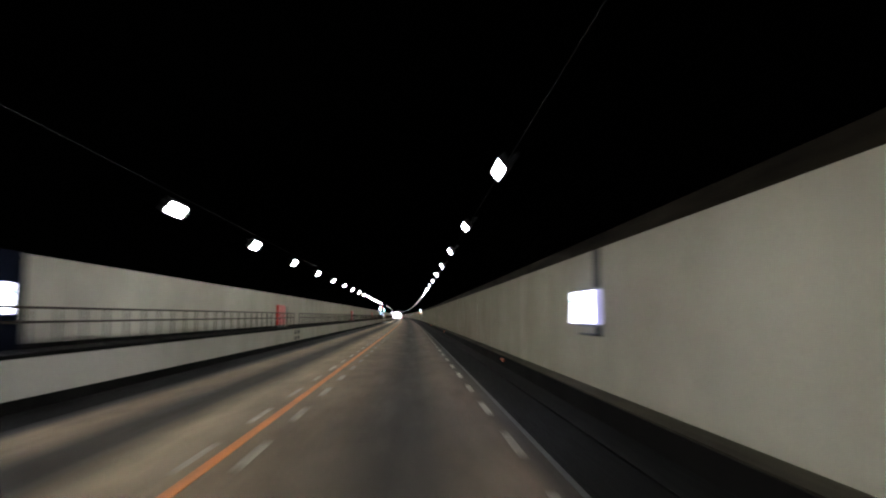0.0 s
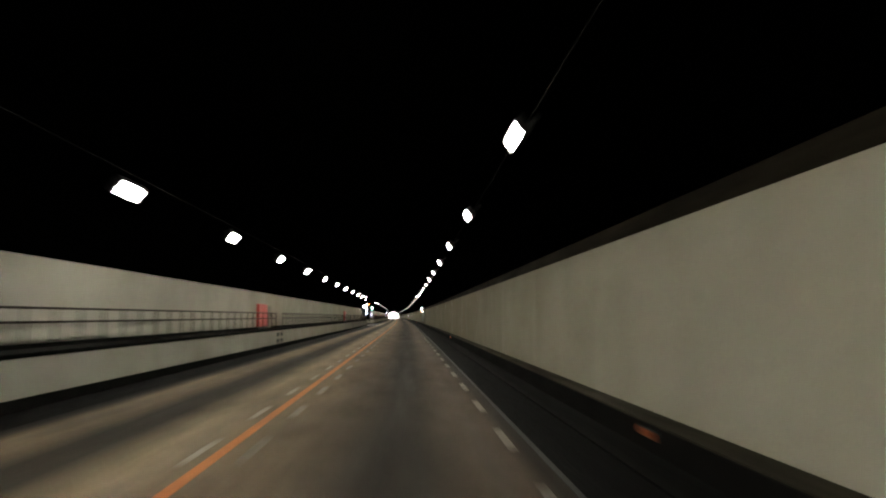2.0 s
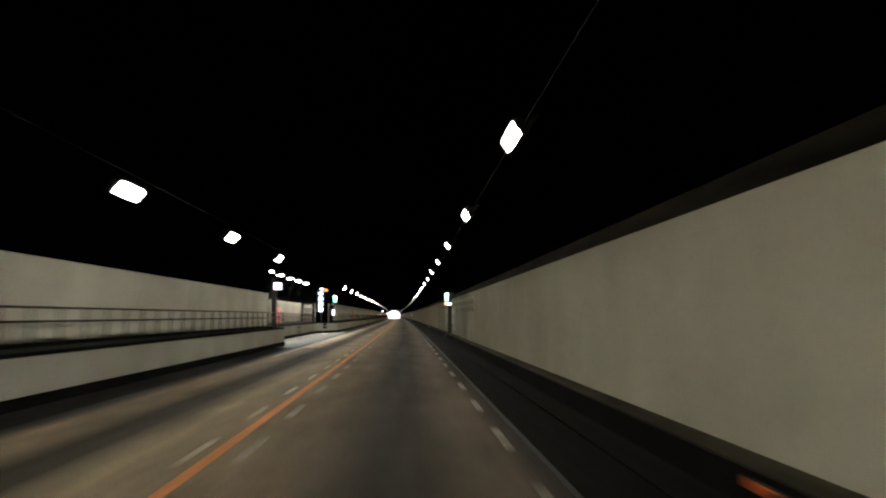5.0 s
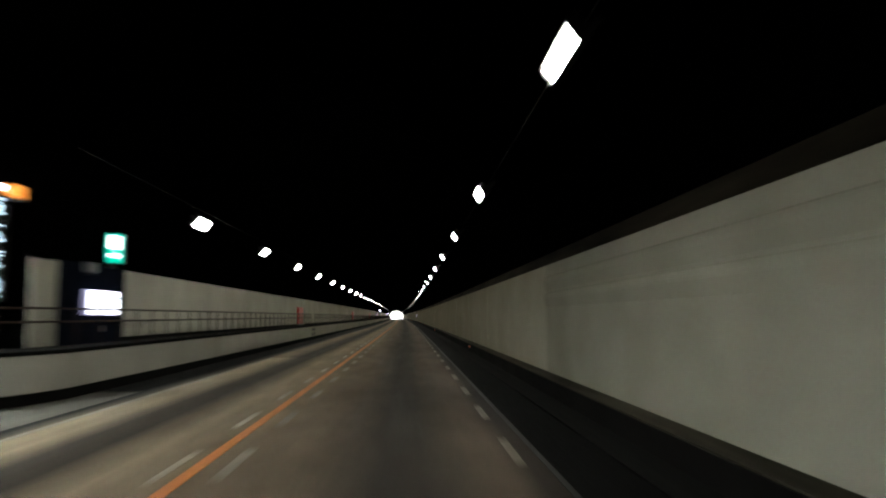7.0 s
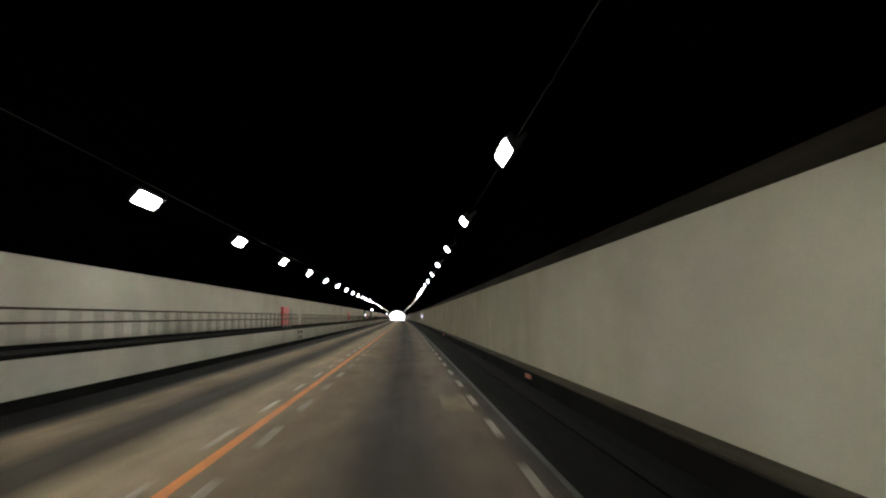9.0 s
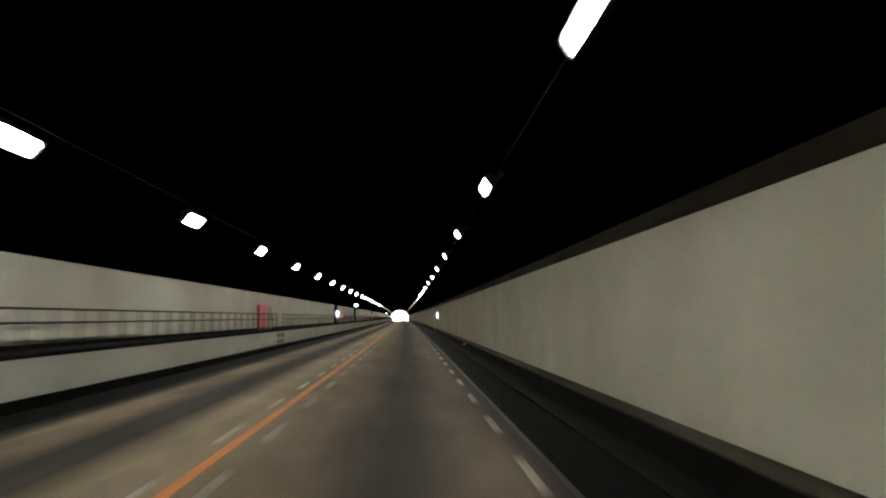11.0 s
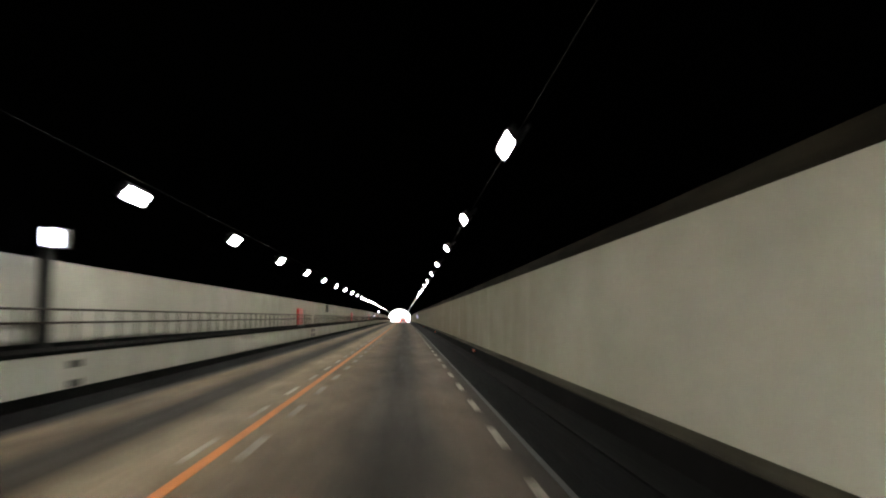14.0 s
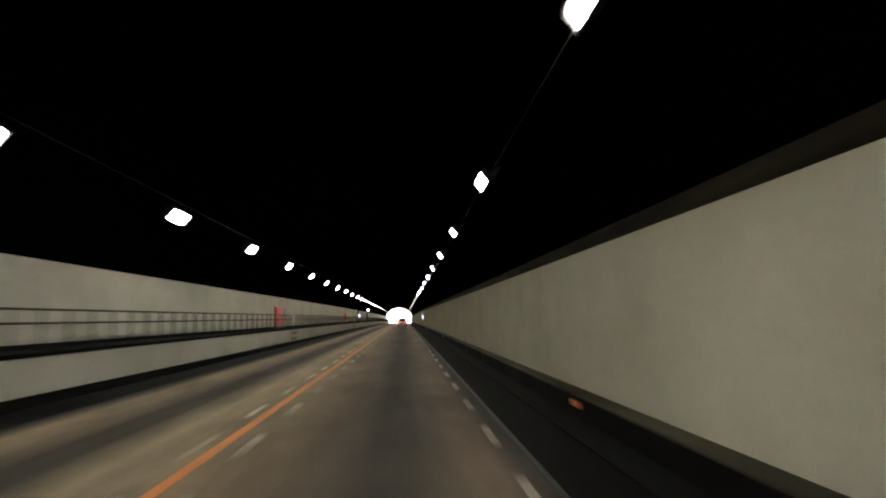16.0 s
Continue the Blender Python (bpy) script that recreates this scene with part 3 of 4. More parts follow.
# ---- handrail ----
def railing(s0, s1, x, length=12.0):
    """A straight handrail at x, or one that follows a line x(s) in short lengths."""
    line = x if callable(x) else lambda s: x
    root = thing("handrail", place((s0 + s1) / 2, line((s0 + s1) / 2), DECK_H), "dark steel two-bar handrail on the walkway edge", "handrail", "handrails along the walkway")
    inv = root.matrix_world.inverted()

    def local(s, xx, z):
        return inv @ spot(s, xx, z)
    for z in (1.64, 1.40):
        bm, s = bmesh.new(), s0
        while s < s1 - 0.01:
            e = min(s1, s + length)
            rod(bm, local(s, line(s), z), local(e, line(e), z), 0.024, 6)
            s = e
        part("rail", bm, M_RAIL, root)
    n = max(1, round((s1 - s0) / 1.04))
    first = None
    for k in range(n + 1):
        s = s0 + (s1 - s0) * k / n
        if first is None:
            bm = bmesh.new()
            rod(bm, (0, 0, 0), (0, 0, 0.74), 0.019, 6)
            box(bm, -0.05, 0.05, -0.05, 0.05, -0.012, 0.01)
            first = mesh_of("post", bm, M_RAIL)
        ob = new("post", first)
        ob.parent = root
        ob.location = local(s, line(s), DECK_H)
    return root


def far_railing(s0, s1, x):
    root = thing("handrail", place(s0, x, DECK_H), "dark steel two-bar handrail on the walkway edge", "handrail", "handrails along the walkway")
    inv = root.matrix_world.inverted()
    for z in (1.64, 1.40):
        bm, s = bmesh.new(), s0
        while s < s1 - 0.01:
            e = min(s1, s + 12)
            rod(bm, inv @ spot(s, x, z), inv @ spot(e, x, z), 0.024, 6)
            s = e
        part("rail", bm, M_RAIL, root)
    bm, s = bmesh.new(), s0
    while s < s1:
        rod(bm, inv @ spot(s, x, DECK_H), inv @ spot(s, x, 1.64), 0.019, 5)
        s += 1.04
    part("posts", bm, M_RAIL, root)["kind"] = "stuff"


ends = [-20.0] + [s for s in CABINETS if -10 < s < 520]
for a, b in zip(ends, ends[1:]):
    a0 = a + (2.3 if a > -15 else 0)
    if a < BAY0 < b:
        railing(a0, BAY0 - 1.0, PARA_X - 0.06)
    elif a < BAY1 < b:
        railing(a + 1.2, 194.6, BAY_PARA - 0.06)
        railing(199.2, b + 0.4, lambda s: para_at(s) - 0.06, 0.7)
    else:
        railing(a0, b + 0.4, PARA_X - 0.06)
    if a < BAY0 < b:
        railing(BAY0 + 0.8, b + 0.4, BAY_PARA - 0.06)
far_railing(ends[-1] + 2.3, EXIT - 4, PARA_X - 0.06)


# ---- emergency telephone stations ----
M_SIGN_MARK = glow("sign_mark_light", (0.12, 0.5, 0.38), 1.0)


def lit_sign(root, side, near, far):
    """A long lit box sign flat on a wall; side: +1 faces right (on the left-hand wall), -1 faces left."""
    d = 0.14 * side
    lo, hi = min(0.012 * side, d), max(0.012 * side, d)
    case = part("sign_case", box(bmesh.new(), lo, hi, near, far, 0.02, 0.59, 0.012), M_SIGN_SIDE, root, "translucent violet-white sign case")
    a, c = sorted((d + 0.001 * side, d + 0.010 * side))
    part("sign_face", boxes((a, c, near + 0.03, far - 0.03, 0.04, 0.57)), M_SIGN, case, "glowing white sign face")
    part("near_face", boxes((lo + 0.01, hi - 0.01, near - 0.01, near - 0.001, 0.04, 0.57)), M_SIGN_SIDE, case, "violet translucent end")
    a, c = sorted((d + 0.011 * side, d + 0.016 * side))
    part("mark", boxes((a, c, far - 0.4, far - 0.1, 0.40, 0.455)), M_SIGN_MARK, case, "faint green mark")
    return case


def phone_niche(m, near=0.2):
    """Full-height dark board with a telephone door and a lit sign, on the walkway against the wall."""
    root = thing("telephone_cabinet", m, "dark navy telephone cabinet with a glowing white sign, on the walkway", "telephone cabinet", "emergency telephone cabinets")
    part("board", box(bmesh.new(), -0.02, 0.10, near, 2.75, 0.0, 1.76, 0.012), M_BOOTH, root)
    part("door", box(bmesh.new(), 0.10, 0.125, 0.62, 1.5, 0.06, 0.52, 0.006), M_BOOTH, root)
    part("handle", boxes((0.125, 0.15, 1.38, 1.43, 0.25, 0.38, 0.004)), M_GALV, root)
    sub_root = part("sign_bracket", boxes((0.10, 0.112, 0.6, 2.2, 0.66, 0.98)), M_STEEL, root)
    case = lit_sign(root, 1, 0.35, 2.05)
    case.location = (0.10, 0.0, 0.60)
    return root


booth = phone_niche(place(11.0, WALL_L + 0.002, DECK_H))
for s in (369.9, 553.0):
    copy_thing(booth, place(s, WALL_L + 0.002, DECK_H))
phone_niche(place(203.0, WALL_L + 0.002, DECK_H), -0.6)


def wall_sign(m):
    """Lit box sign on the right-hand wall with a conduit above and a drip tray below."""
    root = thing("wall_sign", m, "glowing white box sign fixed flat on the cream wall", "lit sign", "lit signs on the wall")
    lit_sign(root, -1, 0.45, 2.2)
    part("back_plate", box(bmesh.new(), -0.012, 0.0, 0.41, 2.24, -0.02, 0.63, 0.003), M_PALE, root)
    part("tray", box(bmesh.new(), -0.13, 0.0, 0.5, 1.6, -0.17, -0.13, 0.008), M_STEEL, root)
    part("conduit", boxes((-0.06, 0.0, 0.55, 0.85, 0.635, 1.25, 0.01)), M_STEEL, root)
    part("conduit", boxes((-0.05, 0.0, 0.55, 0.75, -0.13, -0.021, 0.01)), M_STEEL, root)
    return root


ws = wall_sign(place(11.3, WALL_R - 0.001, 1.34))
for s in (371.1, 553.5):
    copy_thing(ws, place(s, WALL_R - 0.001, 1.34))


# darker upright strips on the right-hand wall, and dark cabinets on the left-hand one
def joint_cover(m):
    root = thing("joint_cover", m, "dull grey-brown upright strip on the wall", "joint cover", "joint covers")
    part("strip", box(bmesh.new(), -0.012, 0.0, -0.46, 0.46, KERB_H, WALL_TOP, 0.004), M_STRIP, root)
    return root


M_DIRTY = varied("dirty_joint", (0.28, 0.265, 0.23), 0.7, spread=0.3, scale=3)
M_STRIP = varied("strip_grey", (0.36, 0.325, 0.25), 0.6, spread=0.2, scale=3, shine=0.05)
jc = joint_cover(place(20.3, WALL_R - 0.002, 0))
for s in (383.7,):
    copy_thing(jc, place(s, WALL_R - 0.002, 0))


for s in (123.2, 447.2):
    dj = thing("joint_cover", place(s, WALL_L + 0.002, 0), "dull dirty upright joint cover on the pale wall", "joint cover", "joint covers")
    part("strip", box(bmesh.new(), 0.0, 0.014, -0.45, 0.45, DECK_H + 0.1, WALL_TOP + 0.03, 0.004), M_DIRTY, dj)


def marker_post(m):
    """Dark upright post with a small lit box on top."""
    root = thing("lit_marker_post", m, "tall dark walkway post topped by a small glowing white box", "lit marker", "lit marker posts")
    part("post", box(bmesh.new(), -0.2, 0.06, 0.0, 0.10, 0.0, 1.96, 0.01), M_STEEL, root)
    head = part("head", box(bmesh.new(), -0.08, 0.32, -0.10, 0.16, 1.96, 2.34, 0.012), M_STEEL, root)
    part("lit_face", boxes((-0.06, 0.30, -0.112, -0.101, 1.98, 2.32)), M_SIGN, head, "glowing white face")
    return root


mp = marker_post(place(397.1, -7.11, DECK_H))
for s, x in ((172.0, -7.0), (579.0, -7.0)):
    copy_thing(mp, place(s, x, DECK_H))

root = thing("junction_box", place(449.0, WALL_L, 1.95), "small dark steel box fixed on the pale wall", "junction box")
part("body", box(bmesh.new(), 0.0, 0.18, 0.0, 0.32, 0.0, 0.66, 0.015), M_STEEL, root)
part("lid", box(bmesh.new(), 0.18, 0.20, 0.02, 0.30, 0.03, 0.63, 0.006), M_STEEL, root)


# ---- kerb reflectors ----
def kerb_reflector(m):
    root = thing("kerb_reflector", m, "orange reflector block on the black kerb face", "reflector", "reflectors along the kerb")
    part("block", box(bmesh.new(), -0.035, 0.0, -0.2, 0.2, -0.035, 0.045, 0.012), M_ORANGE, root)
    part("back_plate", box(bmesh.new(), -0.006, 0.0, -0.23, 0.23, -0.045, 0.06, 0.002), M_STEEL, root)
    return root


kr = None
for s in (-16.9, 22.3, 61.4, 99.4, 138.5, 219.0, 258.3, 296.1, 333.8, 372.9, 411.8, 450.2, 489.9, 529.0):
    m = place(s - 0.15, KERB_X - 0.001, 0.185)
    kr = kerb_reflector(m) if kr is None else copy_thing(kr, m) and kr


# ---- lay-by: message board, green sign, wall door ----
root = thing("message_board", place(200.9, -7.85, DECK_H), "tall dark LED board with four lit blocks and a beacon", "message board")
part("case", box(bmesh.new(), -0.34, 0.24, 0.0, 0.16, 0.86, 2.98, 0.015), M_HOLE, root)
part("pole", rod(bmesh.new(), (0, 0.08, 0), (0, 0.08, 0.86), 0.06, 10), M_STEEL, root)
strokes = random.Random(7)
for k in range(4):
    z, bm = 0.92 + 0.5 * k, bmesh.new()
    for row in range(6):
        a, b = strokes.choice(((-0.27, 0.17), (-0.27, -0.02), (-0.24, 0.15), (-0.1, 0.17), (-0.27, 0.1)))
        box(bm, a, b, -0.012, -0.001, z + 0.03 + 0.068 * row, z + 0.062 + 0.068 * row)
    for col in (-0.25, -0.13, -0.03, 0.09):
        if strokes.random() < 0.8:
            lo = strokes.uniform(0.03, 0.16)
            box(bm, col, col + 0.035, -0.014, -0.0125, z + lo, z + lo + strokes.uniform(0.16, 0.26))
    part("glyph", bm, M_SIGN_BLUE, root, "glowing blue-white strokes")["kind"] = "stuff"
part("top_lamp", box(bmesh.new(), -0.14, 0.14, -0.02, 0.14, 2.99, 3.10, 0.02), M_SIGN, root, "white lamp")
part("beacon_arm", boxes((0.24, 0.56, 0.04, 0.10, 2.76, 2.81)), M_STEEL, root)
part("beacon", rod(bmesh.new(), (0.40, 0.02, 2.83), (0.40, 0.02, 3.04), 0.16, 16), M_AMBER, root, "amber beacon")


def exit_sign_faces(root, x0, x1, y, z0, z1):
    """A green lit face with a white door-and-arrow pattern, seen from -y."""
    part("green_face", boxes((x0, x1, y - 0.010, y, z0, z1)), M_SIGN_GREEN, root, "glowing green face")
    w, h = x1 - x0, z1 - z0
    part("white_panel", boxes((x0 + 0.1 * w, x1 - 0.1 * w, y - 0.016, y - 0.011, z0 + 0.48 * h, z1 - 0.07 * h)), M_SIGN_WHITE, root)
    bm = bmesh.new()
    zc, hh = z0 + 0.25 * h, 0.09 * h
    pts = [(x0 + 0.12 * w, zc - hh * 0.6), (x0 + 0.62 * w, zc - hh * 0.6), (x0 + 0.62 * w, zc - hh * 1.3), (x1 - 0.08 * w, zc), (x0 + 0.62 * w, zc + hh * 1.3), (x0 + 0.62 * w, zc + hh * 0.6), (x0 + 0.12 * w, zc + hh * 0.6)]
    a = [bm.verts.new((p, y - 0.016, q)) for p, q in pts]
    f = bm.faces.new(a)
    bmesh.ops.translate(bm, verts=[v for v in bmesh.ops.extrude_face_region(bm, geom=[f])["geom"] if isinstance(v, bmesh.types.BMVert)], vec=(0, 0.004, 0))
    part("arrow", bm, M_SIGN_WHITE, root)


root = thing("exit_sign", place(204.4, -6.97, 2.72), "small green glowing escape sign on the wall end", "exit sign")
part("case", box(bmesh.new(), -0.17, 0.22, 0.0, 0.14, 0.0, 0.72, 0.01), M_STEEL, root)
exit_sign_faces(root, -0.155, 0.205, -0.001, 0.02, 0.70)
part("arm", boxes((-0.16, 0.03, 0.02, 0.10, -0.1, 0.0)), M_STEEL, root)

M_DARK_DOOR = varied("dark_olive_enamel", (0.055, 0.05, 0.036), 0.7, spread=0.4, scale=5, shine=0.1)
root = thing("control_cabinet", place(199.0, -8.87, DECK_H), "tall dark olive steel control cabinet on the walkway deck", "cabinet")
part("body", box(bmesh.new(), -0.57, 0.57, 0.0, 0.8, 0.0, 1.70, 0.015), M_HOLE, root)
door = part("door", box(bmesh.new(), -0.36, 0.42, -0.03, -0.001, 0.05, 1.62, 0.008), M_DARK_DOOR, root)
part("window", boxes((-0.28, 0.34, -0.036, -0.031, 1.3, 1.54)), M_GREY_DOOR, door, "pale upper window")
part("rail", boxes((-0.36, 0.42, -0.05, -0.031, 0.80, 0.86)), M_GREY_DOOR, door, "pale cross rail")
part("handle", boxes((0.28, 0.36, -0.08, -0.031, 0.62, 0.76, 0.006)), M_STEEL, door)

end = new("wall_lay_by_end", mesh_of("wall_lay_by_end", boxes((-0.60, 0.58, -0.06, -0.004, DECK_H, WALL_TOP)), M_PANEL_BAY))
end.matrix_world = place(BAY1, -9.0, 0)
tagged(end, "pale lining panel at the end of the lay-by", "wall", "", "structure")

ret = new("wall_return", mesh_of("wall_return", box(bmesh.new(), 0.0, 0.03, 0.02, 1.07, DECK_H, WALL_TOP + 0.02, 0.006), M_PANEL_L))
ret.matrix_world = place(BAY1, WALL_L + 0.001, 0)
tagged(ret, "short pale lining panel at the corner after the lay-by", "wall", "", "structure")

root = thing("floodlight", place(BAY1 + 2.2, -7.08, 2.44), "small grey floodlight fixed to the dark cabinet board", "floodlight")
part("body", box(bmesh.new(), -0.13, 0.13, -0.16, 0.06, 0.02, 0.24, 0.03), M_GALV, root)
part("foot", boxes((-0.125, 0.05, -0.03, 0.03, -0.03, 0.02)), M_STEEL, root)

# ---- cross passage on the right ----
def passage():
    inn, out = WALL_R, WALL_R + 4.2
    a, b = DOOR0, DOOR1
    mid = place((a + b) / 2, 0, 0)
    h = (b - a) / 2
    for nm, spec, lab in (("passage_wall_near", (inn + 0.0, out, -h - 0.25, -h, -0.3, 3.1), "dim concrete side wall of the cross passage"),
                     ("passage_wall_far", (inn + 0.0, out, h, h + 0.25, -0.3, 3.1), "dim concrete side wall of the cross passage"),
                     ("passage_floor", (inn + 0.3, out, -h, h, -0.3, 0.06), "dark concrete floor of the cross passage"),
                     ("passage_ceiling", (inn + 0.1, out, -h, h, 2.75, 3.0), "dark ceiling of the cross passage"),
                     ("passage_end", (out, out + 0.25, -h - 0.25, h + 0.25, -0.3, 3.1), "dim end wall of the cross passage"),
                     ("passage_lintel", (inn - 0.02, inn + 0.14, -h, h, 2.52, 2.75), "dark beam over the cross passage")):
        ob = new(nm, mesh_of(nm, boxes(spec), M_BEAM if nm == "passage_lintel" else M_PASSAGE))
        ob.matrix_world = mid
        tagged(ob, lab, "wall", "", "structure")
    door = thing("escape_door", mid @ pose(out - 0.06, 0.2, 0.06), "dark steel double escape door at the end of the passage", "door")
    part("leaf", box(bmesh.new(), 0.0, 0.05, -1.0, -0.01, 0.0, 2.05, 0.006), M_GREY_DOOR, door)
    part("leaf", box(bmesh.new(), 0.0, 0.05, 0.01, 1.0, 0.0, 2.05, 0.006), M_GREY_DOOR, door)
    part("handle", boxes((-0.05, 0.0, -0.12, -0.06, 0.95, 1.15, 0.006)), M_GALV, door)


# darker tone for the beam alone
M_BEAM = varied("dark_beam_concrete", (0.018, 0.015, 0.012), 0.9, spread=0.4, scale=3, shine=0.05)
# the passage's dimness is put into this dark brown base colour
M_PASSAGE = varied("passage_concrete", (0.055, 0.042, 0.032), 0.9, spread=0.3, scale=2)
passage()

root = thing("exit_sign", place(182.94, 2.64, 2.39, -62), "large green glowing escape sign with a white arrow", "exit sign")
part("case", box(bmesh.new(), -0.25, 0.30, 0.0, 0.12, 0.0, 0.68, 0.012), M_STEEL, root)
exit_sign_faces(root, -0.238, 0.288, -0.001, 0.015, 0.665)
for x in (-0.16, 0.10):
    part("arm", boxes((x - 0.02, x + 0.02, 0.12, 0.46, 0.17, 0.21)), M_STEEL, root)
part("amber_tube", rod(bmesh.new(), (-0.25, 0.02, -0.10), (0.12, 0.02, -0.075), 0.045, 10), M_AMBER_TUBE, root, "glowing amber tube lamp")

root = thing("passage_sign", place(183.8, WALL_R, 2.20, 35), "green glowing sign hung under the beam of the passage opening", "exit sign")
part("case", box(bmesh.new(), -0.04, 0.05, -0.45, 0.45, 0.0, 0.20, 0.01), M_STEEL, root)
part("green_face", boxes((-0.052, -0.041, -0.44, 0.44, 0.008, 0.192)), M_SIGN_GREEN, root, "glowing green face")
part("white_panel", boxes((-0.058, -0.053, -0.18, 0.25, 0.035, 0.165)), M_SIGN_WHITE, root)
part("end_face", boxes((-0.03, 0.04, -0.462, -0.451, 0.01, 0.19)), M_SIGN_GREEN, root)
for y in (-0.12, 0.04):
    part("hanger", boxes((-0.01, 0.02, y - 0.015, y + 0.015, 0.20, 0.33)), M_STEEL, root)

root = thing("amber_wall_lamp", place(180.56, WALL_R - 0.001, 2.15), "short amber strip lamp on the wall beside the passage", "wall lamp")
part("case", box(bmesh.new(), -0.05, 0.0, 0.0, 1.04, 0.0, 0.09, 0.01), M_STEEL, root)
part("lens", boxes((-0.062, -0.051, 0.02, 1.02, 0.01, 0.08)), M_AMBER_DIM, root, "glowing orange lens")


def escape_panel(s0, s1, arrow0, arrow1, flip):
    """A large wall panel of a green doorway with an arrow beside it."""
    root = thing("escape_panel", place((s0 + s1) / 2, WALL_R - 0.002, 0), "large green-and-white escape panel with a dark green arrow on the wall", "wall panel", "escape panels")
    h = (s1 - s0) / 2
    part("back", boxes((-0.012, 0.0, -h, h, 0.58, 2.26)), M_PALE, root)
    for y0, y1, z0 in ((-h, -h + 0.55, 0.58), (h - 0.5, h, 0.58), (-h + 0.55, h - 0.5, 1.98)):
        part("green_field", boxes((-0.018, -0.013, y0, y1, z0, 2.26)), M_GREEN, root)
    bm = bmesh.new()
    box(bm, -0.018, -0.013, -0.30, 0.22, 1.16, 1.62)
    box(bm, -0.018, -0.013, -0.10, 0.16, 1.68, 1.92)
    box(bm, -0.018, -0.013, -0.5, -0.30, 1.40, 1.58)
    box(bm, -0.018, -0.013, -0.36, -0.12, 0.62, 1.16)
    box(bm, -0.018, -0.013, 0.08, 0.40, 0.80, 1.16)
    part("figure_shape", bm, M_DARK_GREEN, root)
    c = (s0 + s1) / 2
    a, b = arrow0 - c, arrow1 - c
    part("arrow_back", boxes((-0.012, 0.0, a, b, 0.98, 1.98)), M_PALE, root)
    bm = bmesh.new()
    tip, tail = (b - 0.06, a + 0.08) if not flip else (a + 0.06, b - 0.08)
    neck = tip + (0.3 if flip else -0.3)
    vs = [bm.verts.new((-0.018, y, z)) for y, z in ((tail, 1.39), (neck, 1.39), (neck, 1.28), (tip, 1.48), (neck, 1.68), (neck, 1.57), (tail, 1.57))]
    f = bm.faces.new(vs)
    bmesh.ops.translate(bm, verts=[v for v in bmesh.ops.extrude_face_region(bm, geom=[f])["geom"] if isinstance(v, bmesh.types.BMVert)], vec=(0.005, 0, 0))
    part("arrow", bm, M_DARK_GREEN, root)
    return root


escape_panel(178.5, 180.5, 180.55, 181.9, False)
escape_panel(188.1, 190.2, 186.85, 187.98, True)

# rounded ribs along the wall by the passage
for z0, z1, nm, runs in ((2.06, 2.37, "cover_strip", ((166.0, DOOR0 - 0.1), (DOOR1 + 0.1, 203.0))), (1.70, 2.02, "cover_strip_low", ((166.0, 178.3), (190.5, 203.0)))):
    for k, (a, b) in enumerate(runs):
        sweep(nm + ("_far" if k else ""), [(WALL_R - 0.001, z1), (WALL_R - 0.022, z1 - 0.025), (WALL_R - 0.034, z1 - 0.055), (WALL_R - 0.040, z1 - 0.10), (WALL_R - 0.038, z1 - 0.14), (WALL_R - 0.001, z0)], a, b, M_PANEL_RIB, 4, "rounded painted rib along the wall", "trim")


# ---- road dashes ----
def dashes(name, x, width, first, pitch, length, s1, paint):
    root = tagged(new(name), "worn white speed-check dashes painted along the lane", "road marking", "", "structure")
    bm = bmesh.new()
    box(bm, -width / 2, width / 2, 0.0, length, 0.0005, 0.005)
    me = mesh_of("dash", bm, paint)
    s = first
    while s < s1:
        ob = new("dash", me)
        ob.parent = root
        ob.matrix_basis = place(s, x, 0)
        s += pitch


M_FADED_LINE = line_material("faded_dash_paint", (0.29, 0.265, 0.21), (0.1, 0.08, 0.06), 0.8)
dashes("dashes_centre_left", -2.40, 0.085, 0.71 - 6.66, 3.33, 1.45, 640, M_WHITE_LINE)
dashes("dashes_centre_right", -1.83, 0.12, 0.83 - 6.66, 3.33, 1.45, 640, M_FADED_LINE)
dashes("dashes_edge", 1.08, 0.10, 1.42 - 6.66, 3.33, 1.45, 640, M_FADED_LINE)


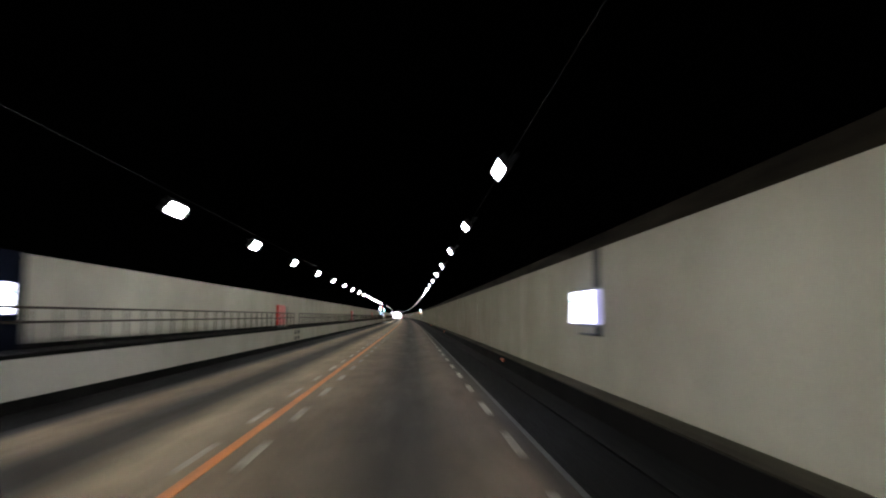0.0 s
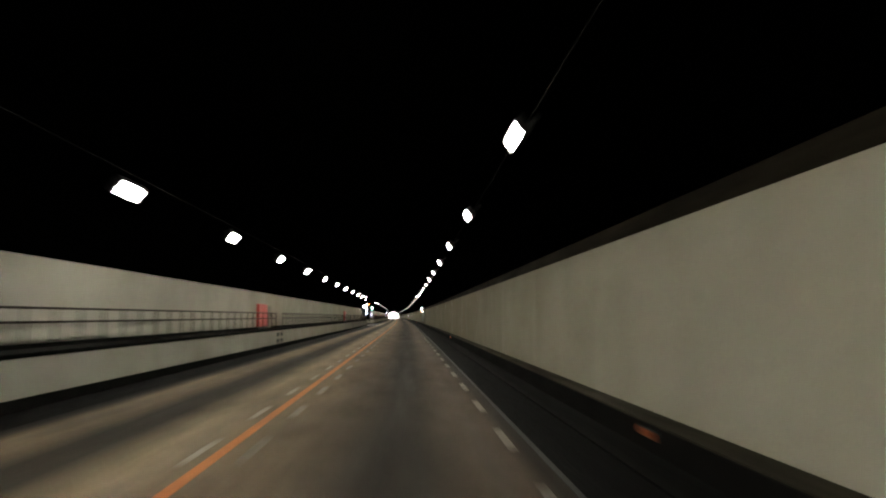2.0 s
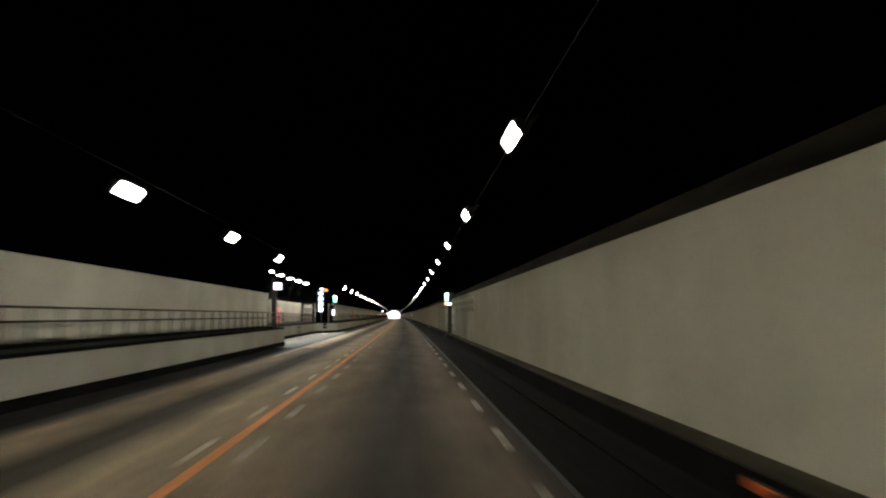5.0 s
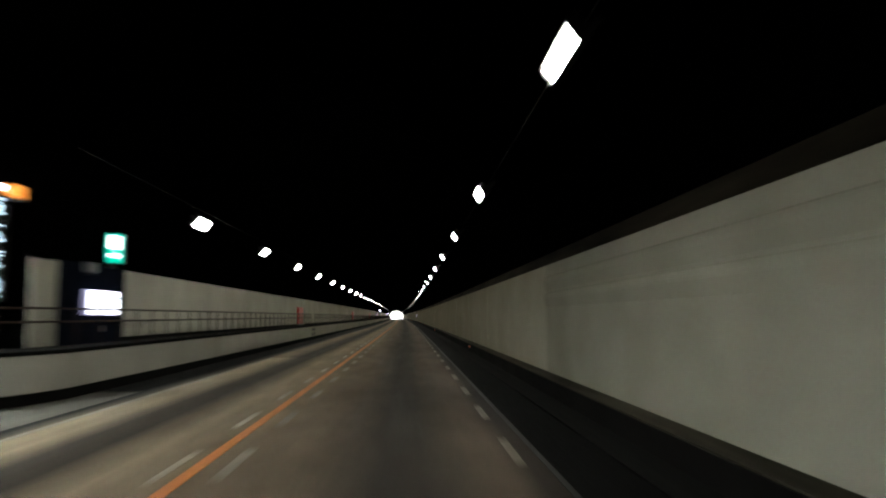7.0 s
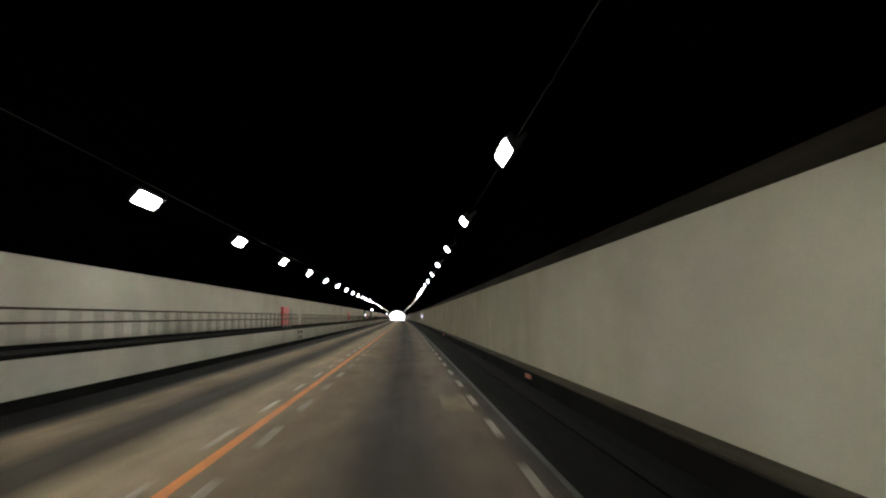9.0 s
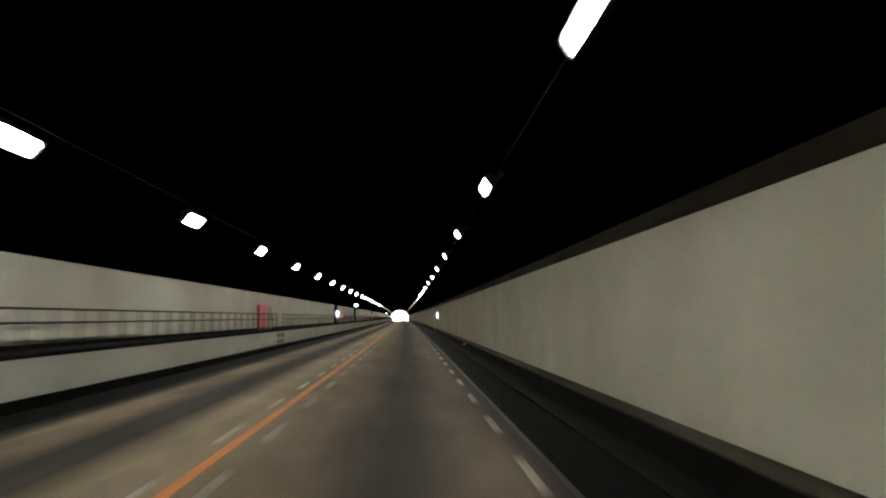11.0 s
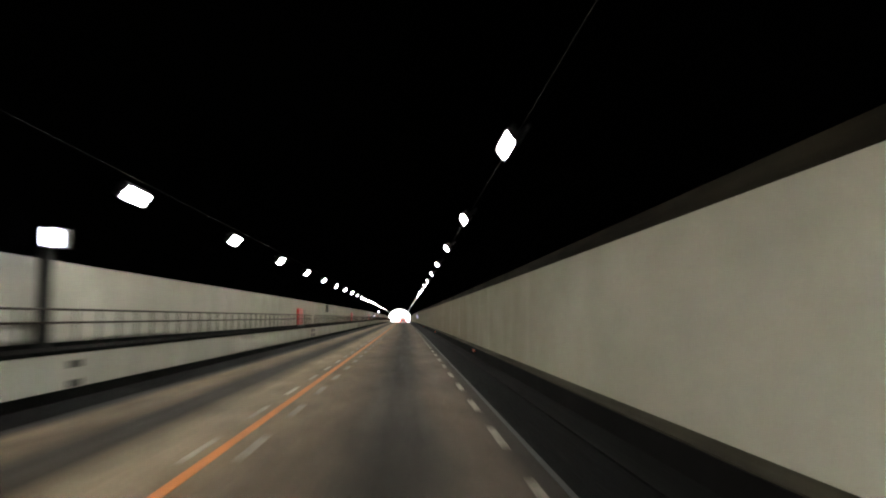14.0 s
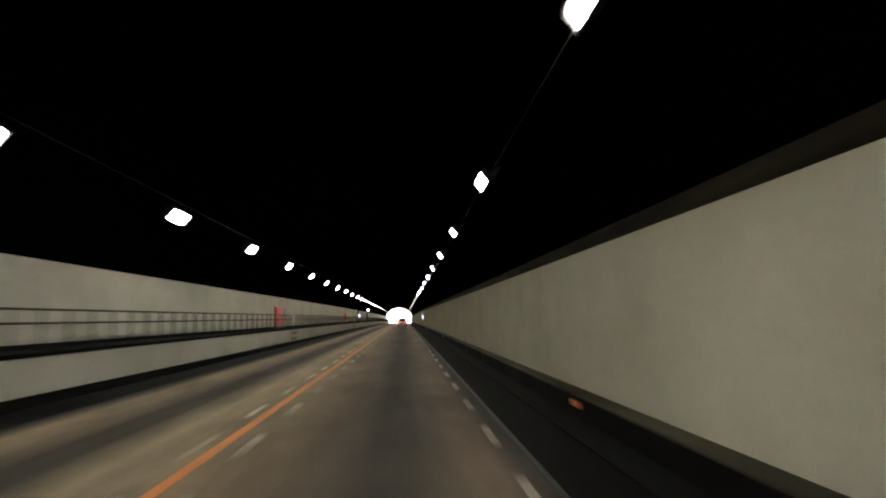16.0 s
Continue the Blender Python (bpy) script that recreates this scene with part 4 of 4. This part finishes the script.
# ---- the car ahead ----
def saloon(m):
    root = thing("car", m, "white saloon car with red tail lights on, seen from behind", "car")
    bm = bmesh.new()
    prof = [(0.0, 0.30), (-0.02, 0.62), (0.05, 0.92), (0.55, 0.98), (1.25, 1.40), (2.5, 1.44), (3.35, 1.0), (4.3, 0.86), (4.45, 0.6), (4.42, 0.28)]
    rows = []
    for y, z in prof:
        hw = 0.86 if z < 1.0 else 0.86 - (z - 1.0) * 0.45
        rows.append([bm.verts.new((x, y, z)) for x in (-hw, -hw * 0.6, hw * 0.6, hw)])
    for a, b in zip(rows, rows[1:]):
        for j in range(3):
            bm.faces.new((a[j], a[j + 1], b[j + 1], b[j]))
    low = [[bm.verts.new((x, y, 0.28)) for x in (-0.84, 0.84)] for y, z in prof]
    for k in range(len(prof) - 1):
        for r_, l_ in ((0, 0), (3, 1)):
            q = [rows[k][r_], rows[k + 1][r_], low[k + 1][l_], low[k][l_]]
            bm.faces.new(q)
        bm.faces.new((low[k][0], low[k + 1][0], low[k + 1][1], low[k][1]))
    bmesh.ops.remove_doubles(bm, verts=bm.verts, dist=0.001)
    part("body", bm, M_CAR, root)
    bm = bmesh.new()
    q = [bm.verts.new(p) for p in ((-0.66, 0.60, 1.03), (0.66, 0.60, 1.03), (0.56, 1.20, 1.385), (-0.56, 1.20, 1.385))]
    f = bm.faces.new(q)
    bmesh.ops.translate(bm, verts=q, vec=(0, -0.02, 0.02))
    part("rear_window", bm, M_GLASS, root)
    part("bumper", box(bmesh.new(), -0.84, 0.84, -0.08, 0.2, 0.30, 0.55, 0.03), M_CAR, root)
    for x in (-1, 1):
        part("tail_light", box(bmesh.new(), min(x * 0.84, x * 0.52), max(x * 0.84, x * 0.52), -0.06, 0.1, 0.66, 0.86, 0.015), M_TAIL, root, "glowing red tail light")
        for y in (0.85, 3.55):
            w = part("wheel", rod(bmesh.new(), (x * 0.66, y, 0.31), (x * 0.86, y, 0.31), 0.31, 20), M_TYRE, root)
            part("rim", rod(bmesh.new(), (x * 0.85, y, 0.31), (x * 0.87, y, 0.31), 0.19, 14), M_GALV, w)
    part("number_plate", boxes((-0.17, 0.17, -0.092, -0.08, 0.42, 0.5)), M_PALE, root)
    return root


saloon(place(574.0, -0.45, 0.0))


# ---- wall lining, panel by panel ----
def lining(name, x0, x1, s0, s1, z0, z1, material, label, singly_to=520.0, size=3.0):
    """A run of upright wall panels; those along the drive are pieces of their own."""
    root = tagged(new(name), label, "wall", "", "structure")
    count = max(1, round((s1 - s0) / size))
    w = (s1 - s0) / count
    bm = bmesh.new()
    box(bm, x0, x1, -w / 2 + 0.006, w / 2 - 0.006, z0, z1)
    me = mesh_of("panel", bm, material)
    rest = bmesh.new()
    for k in range(count):
        s = s0 + (k + 0.5) * w
        if -24 < s < singly_to:
            ob = new("panel", me)
            ob.parent = root
            ob.matrix_basis = place(s, random.uniform(-0.002, 0.002), 0)
        else:
            vs = [rest.verts.new(spot(s + y, x, z)) for x in (x0, x1) for y in (-w / 2 + 0.006, w / 2 - 0.006) for z in (z0, z1)]
            for q in ((0, 1, 3, 2), (4, 6, 7, 5), (0, 4, 5, 1), (2, 3, 7, 6), (0, 2, 6, 4), (1, 5, 7, 3)):
                rest.faces.new([vs[i] for i in q])
    if len(rest.verts):
        ob = part("far_panels", rest, material, root)
        ob["kind"] = "stuff"
    else:
        rest.free()
    return root


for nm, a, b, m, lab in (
        ("wall_right", BACK, 169.4, M_PANEL_R, "cream-grey painted wall lining panels with streaks, coated to dim far off"),
        ("wall_right_ribbed", 169.4, DOOR0, M_PANEL_RIB, "grey wall lining panels with ribs, darkened for weaker light, before the passage"),
        ("wall_right_ribbed_far", DOOR1, 203.0, M_PANEL_RIB, "grey wall lining panels with ribs, darkened for weaker light, after the passage"),
        ("wall_right_far", 203.0, EXIT, M_PANEL_R, "cream-grey painted wall lining panels with streaks, coated to dim far off")):
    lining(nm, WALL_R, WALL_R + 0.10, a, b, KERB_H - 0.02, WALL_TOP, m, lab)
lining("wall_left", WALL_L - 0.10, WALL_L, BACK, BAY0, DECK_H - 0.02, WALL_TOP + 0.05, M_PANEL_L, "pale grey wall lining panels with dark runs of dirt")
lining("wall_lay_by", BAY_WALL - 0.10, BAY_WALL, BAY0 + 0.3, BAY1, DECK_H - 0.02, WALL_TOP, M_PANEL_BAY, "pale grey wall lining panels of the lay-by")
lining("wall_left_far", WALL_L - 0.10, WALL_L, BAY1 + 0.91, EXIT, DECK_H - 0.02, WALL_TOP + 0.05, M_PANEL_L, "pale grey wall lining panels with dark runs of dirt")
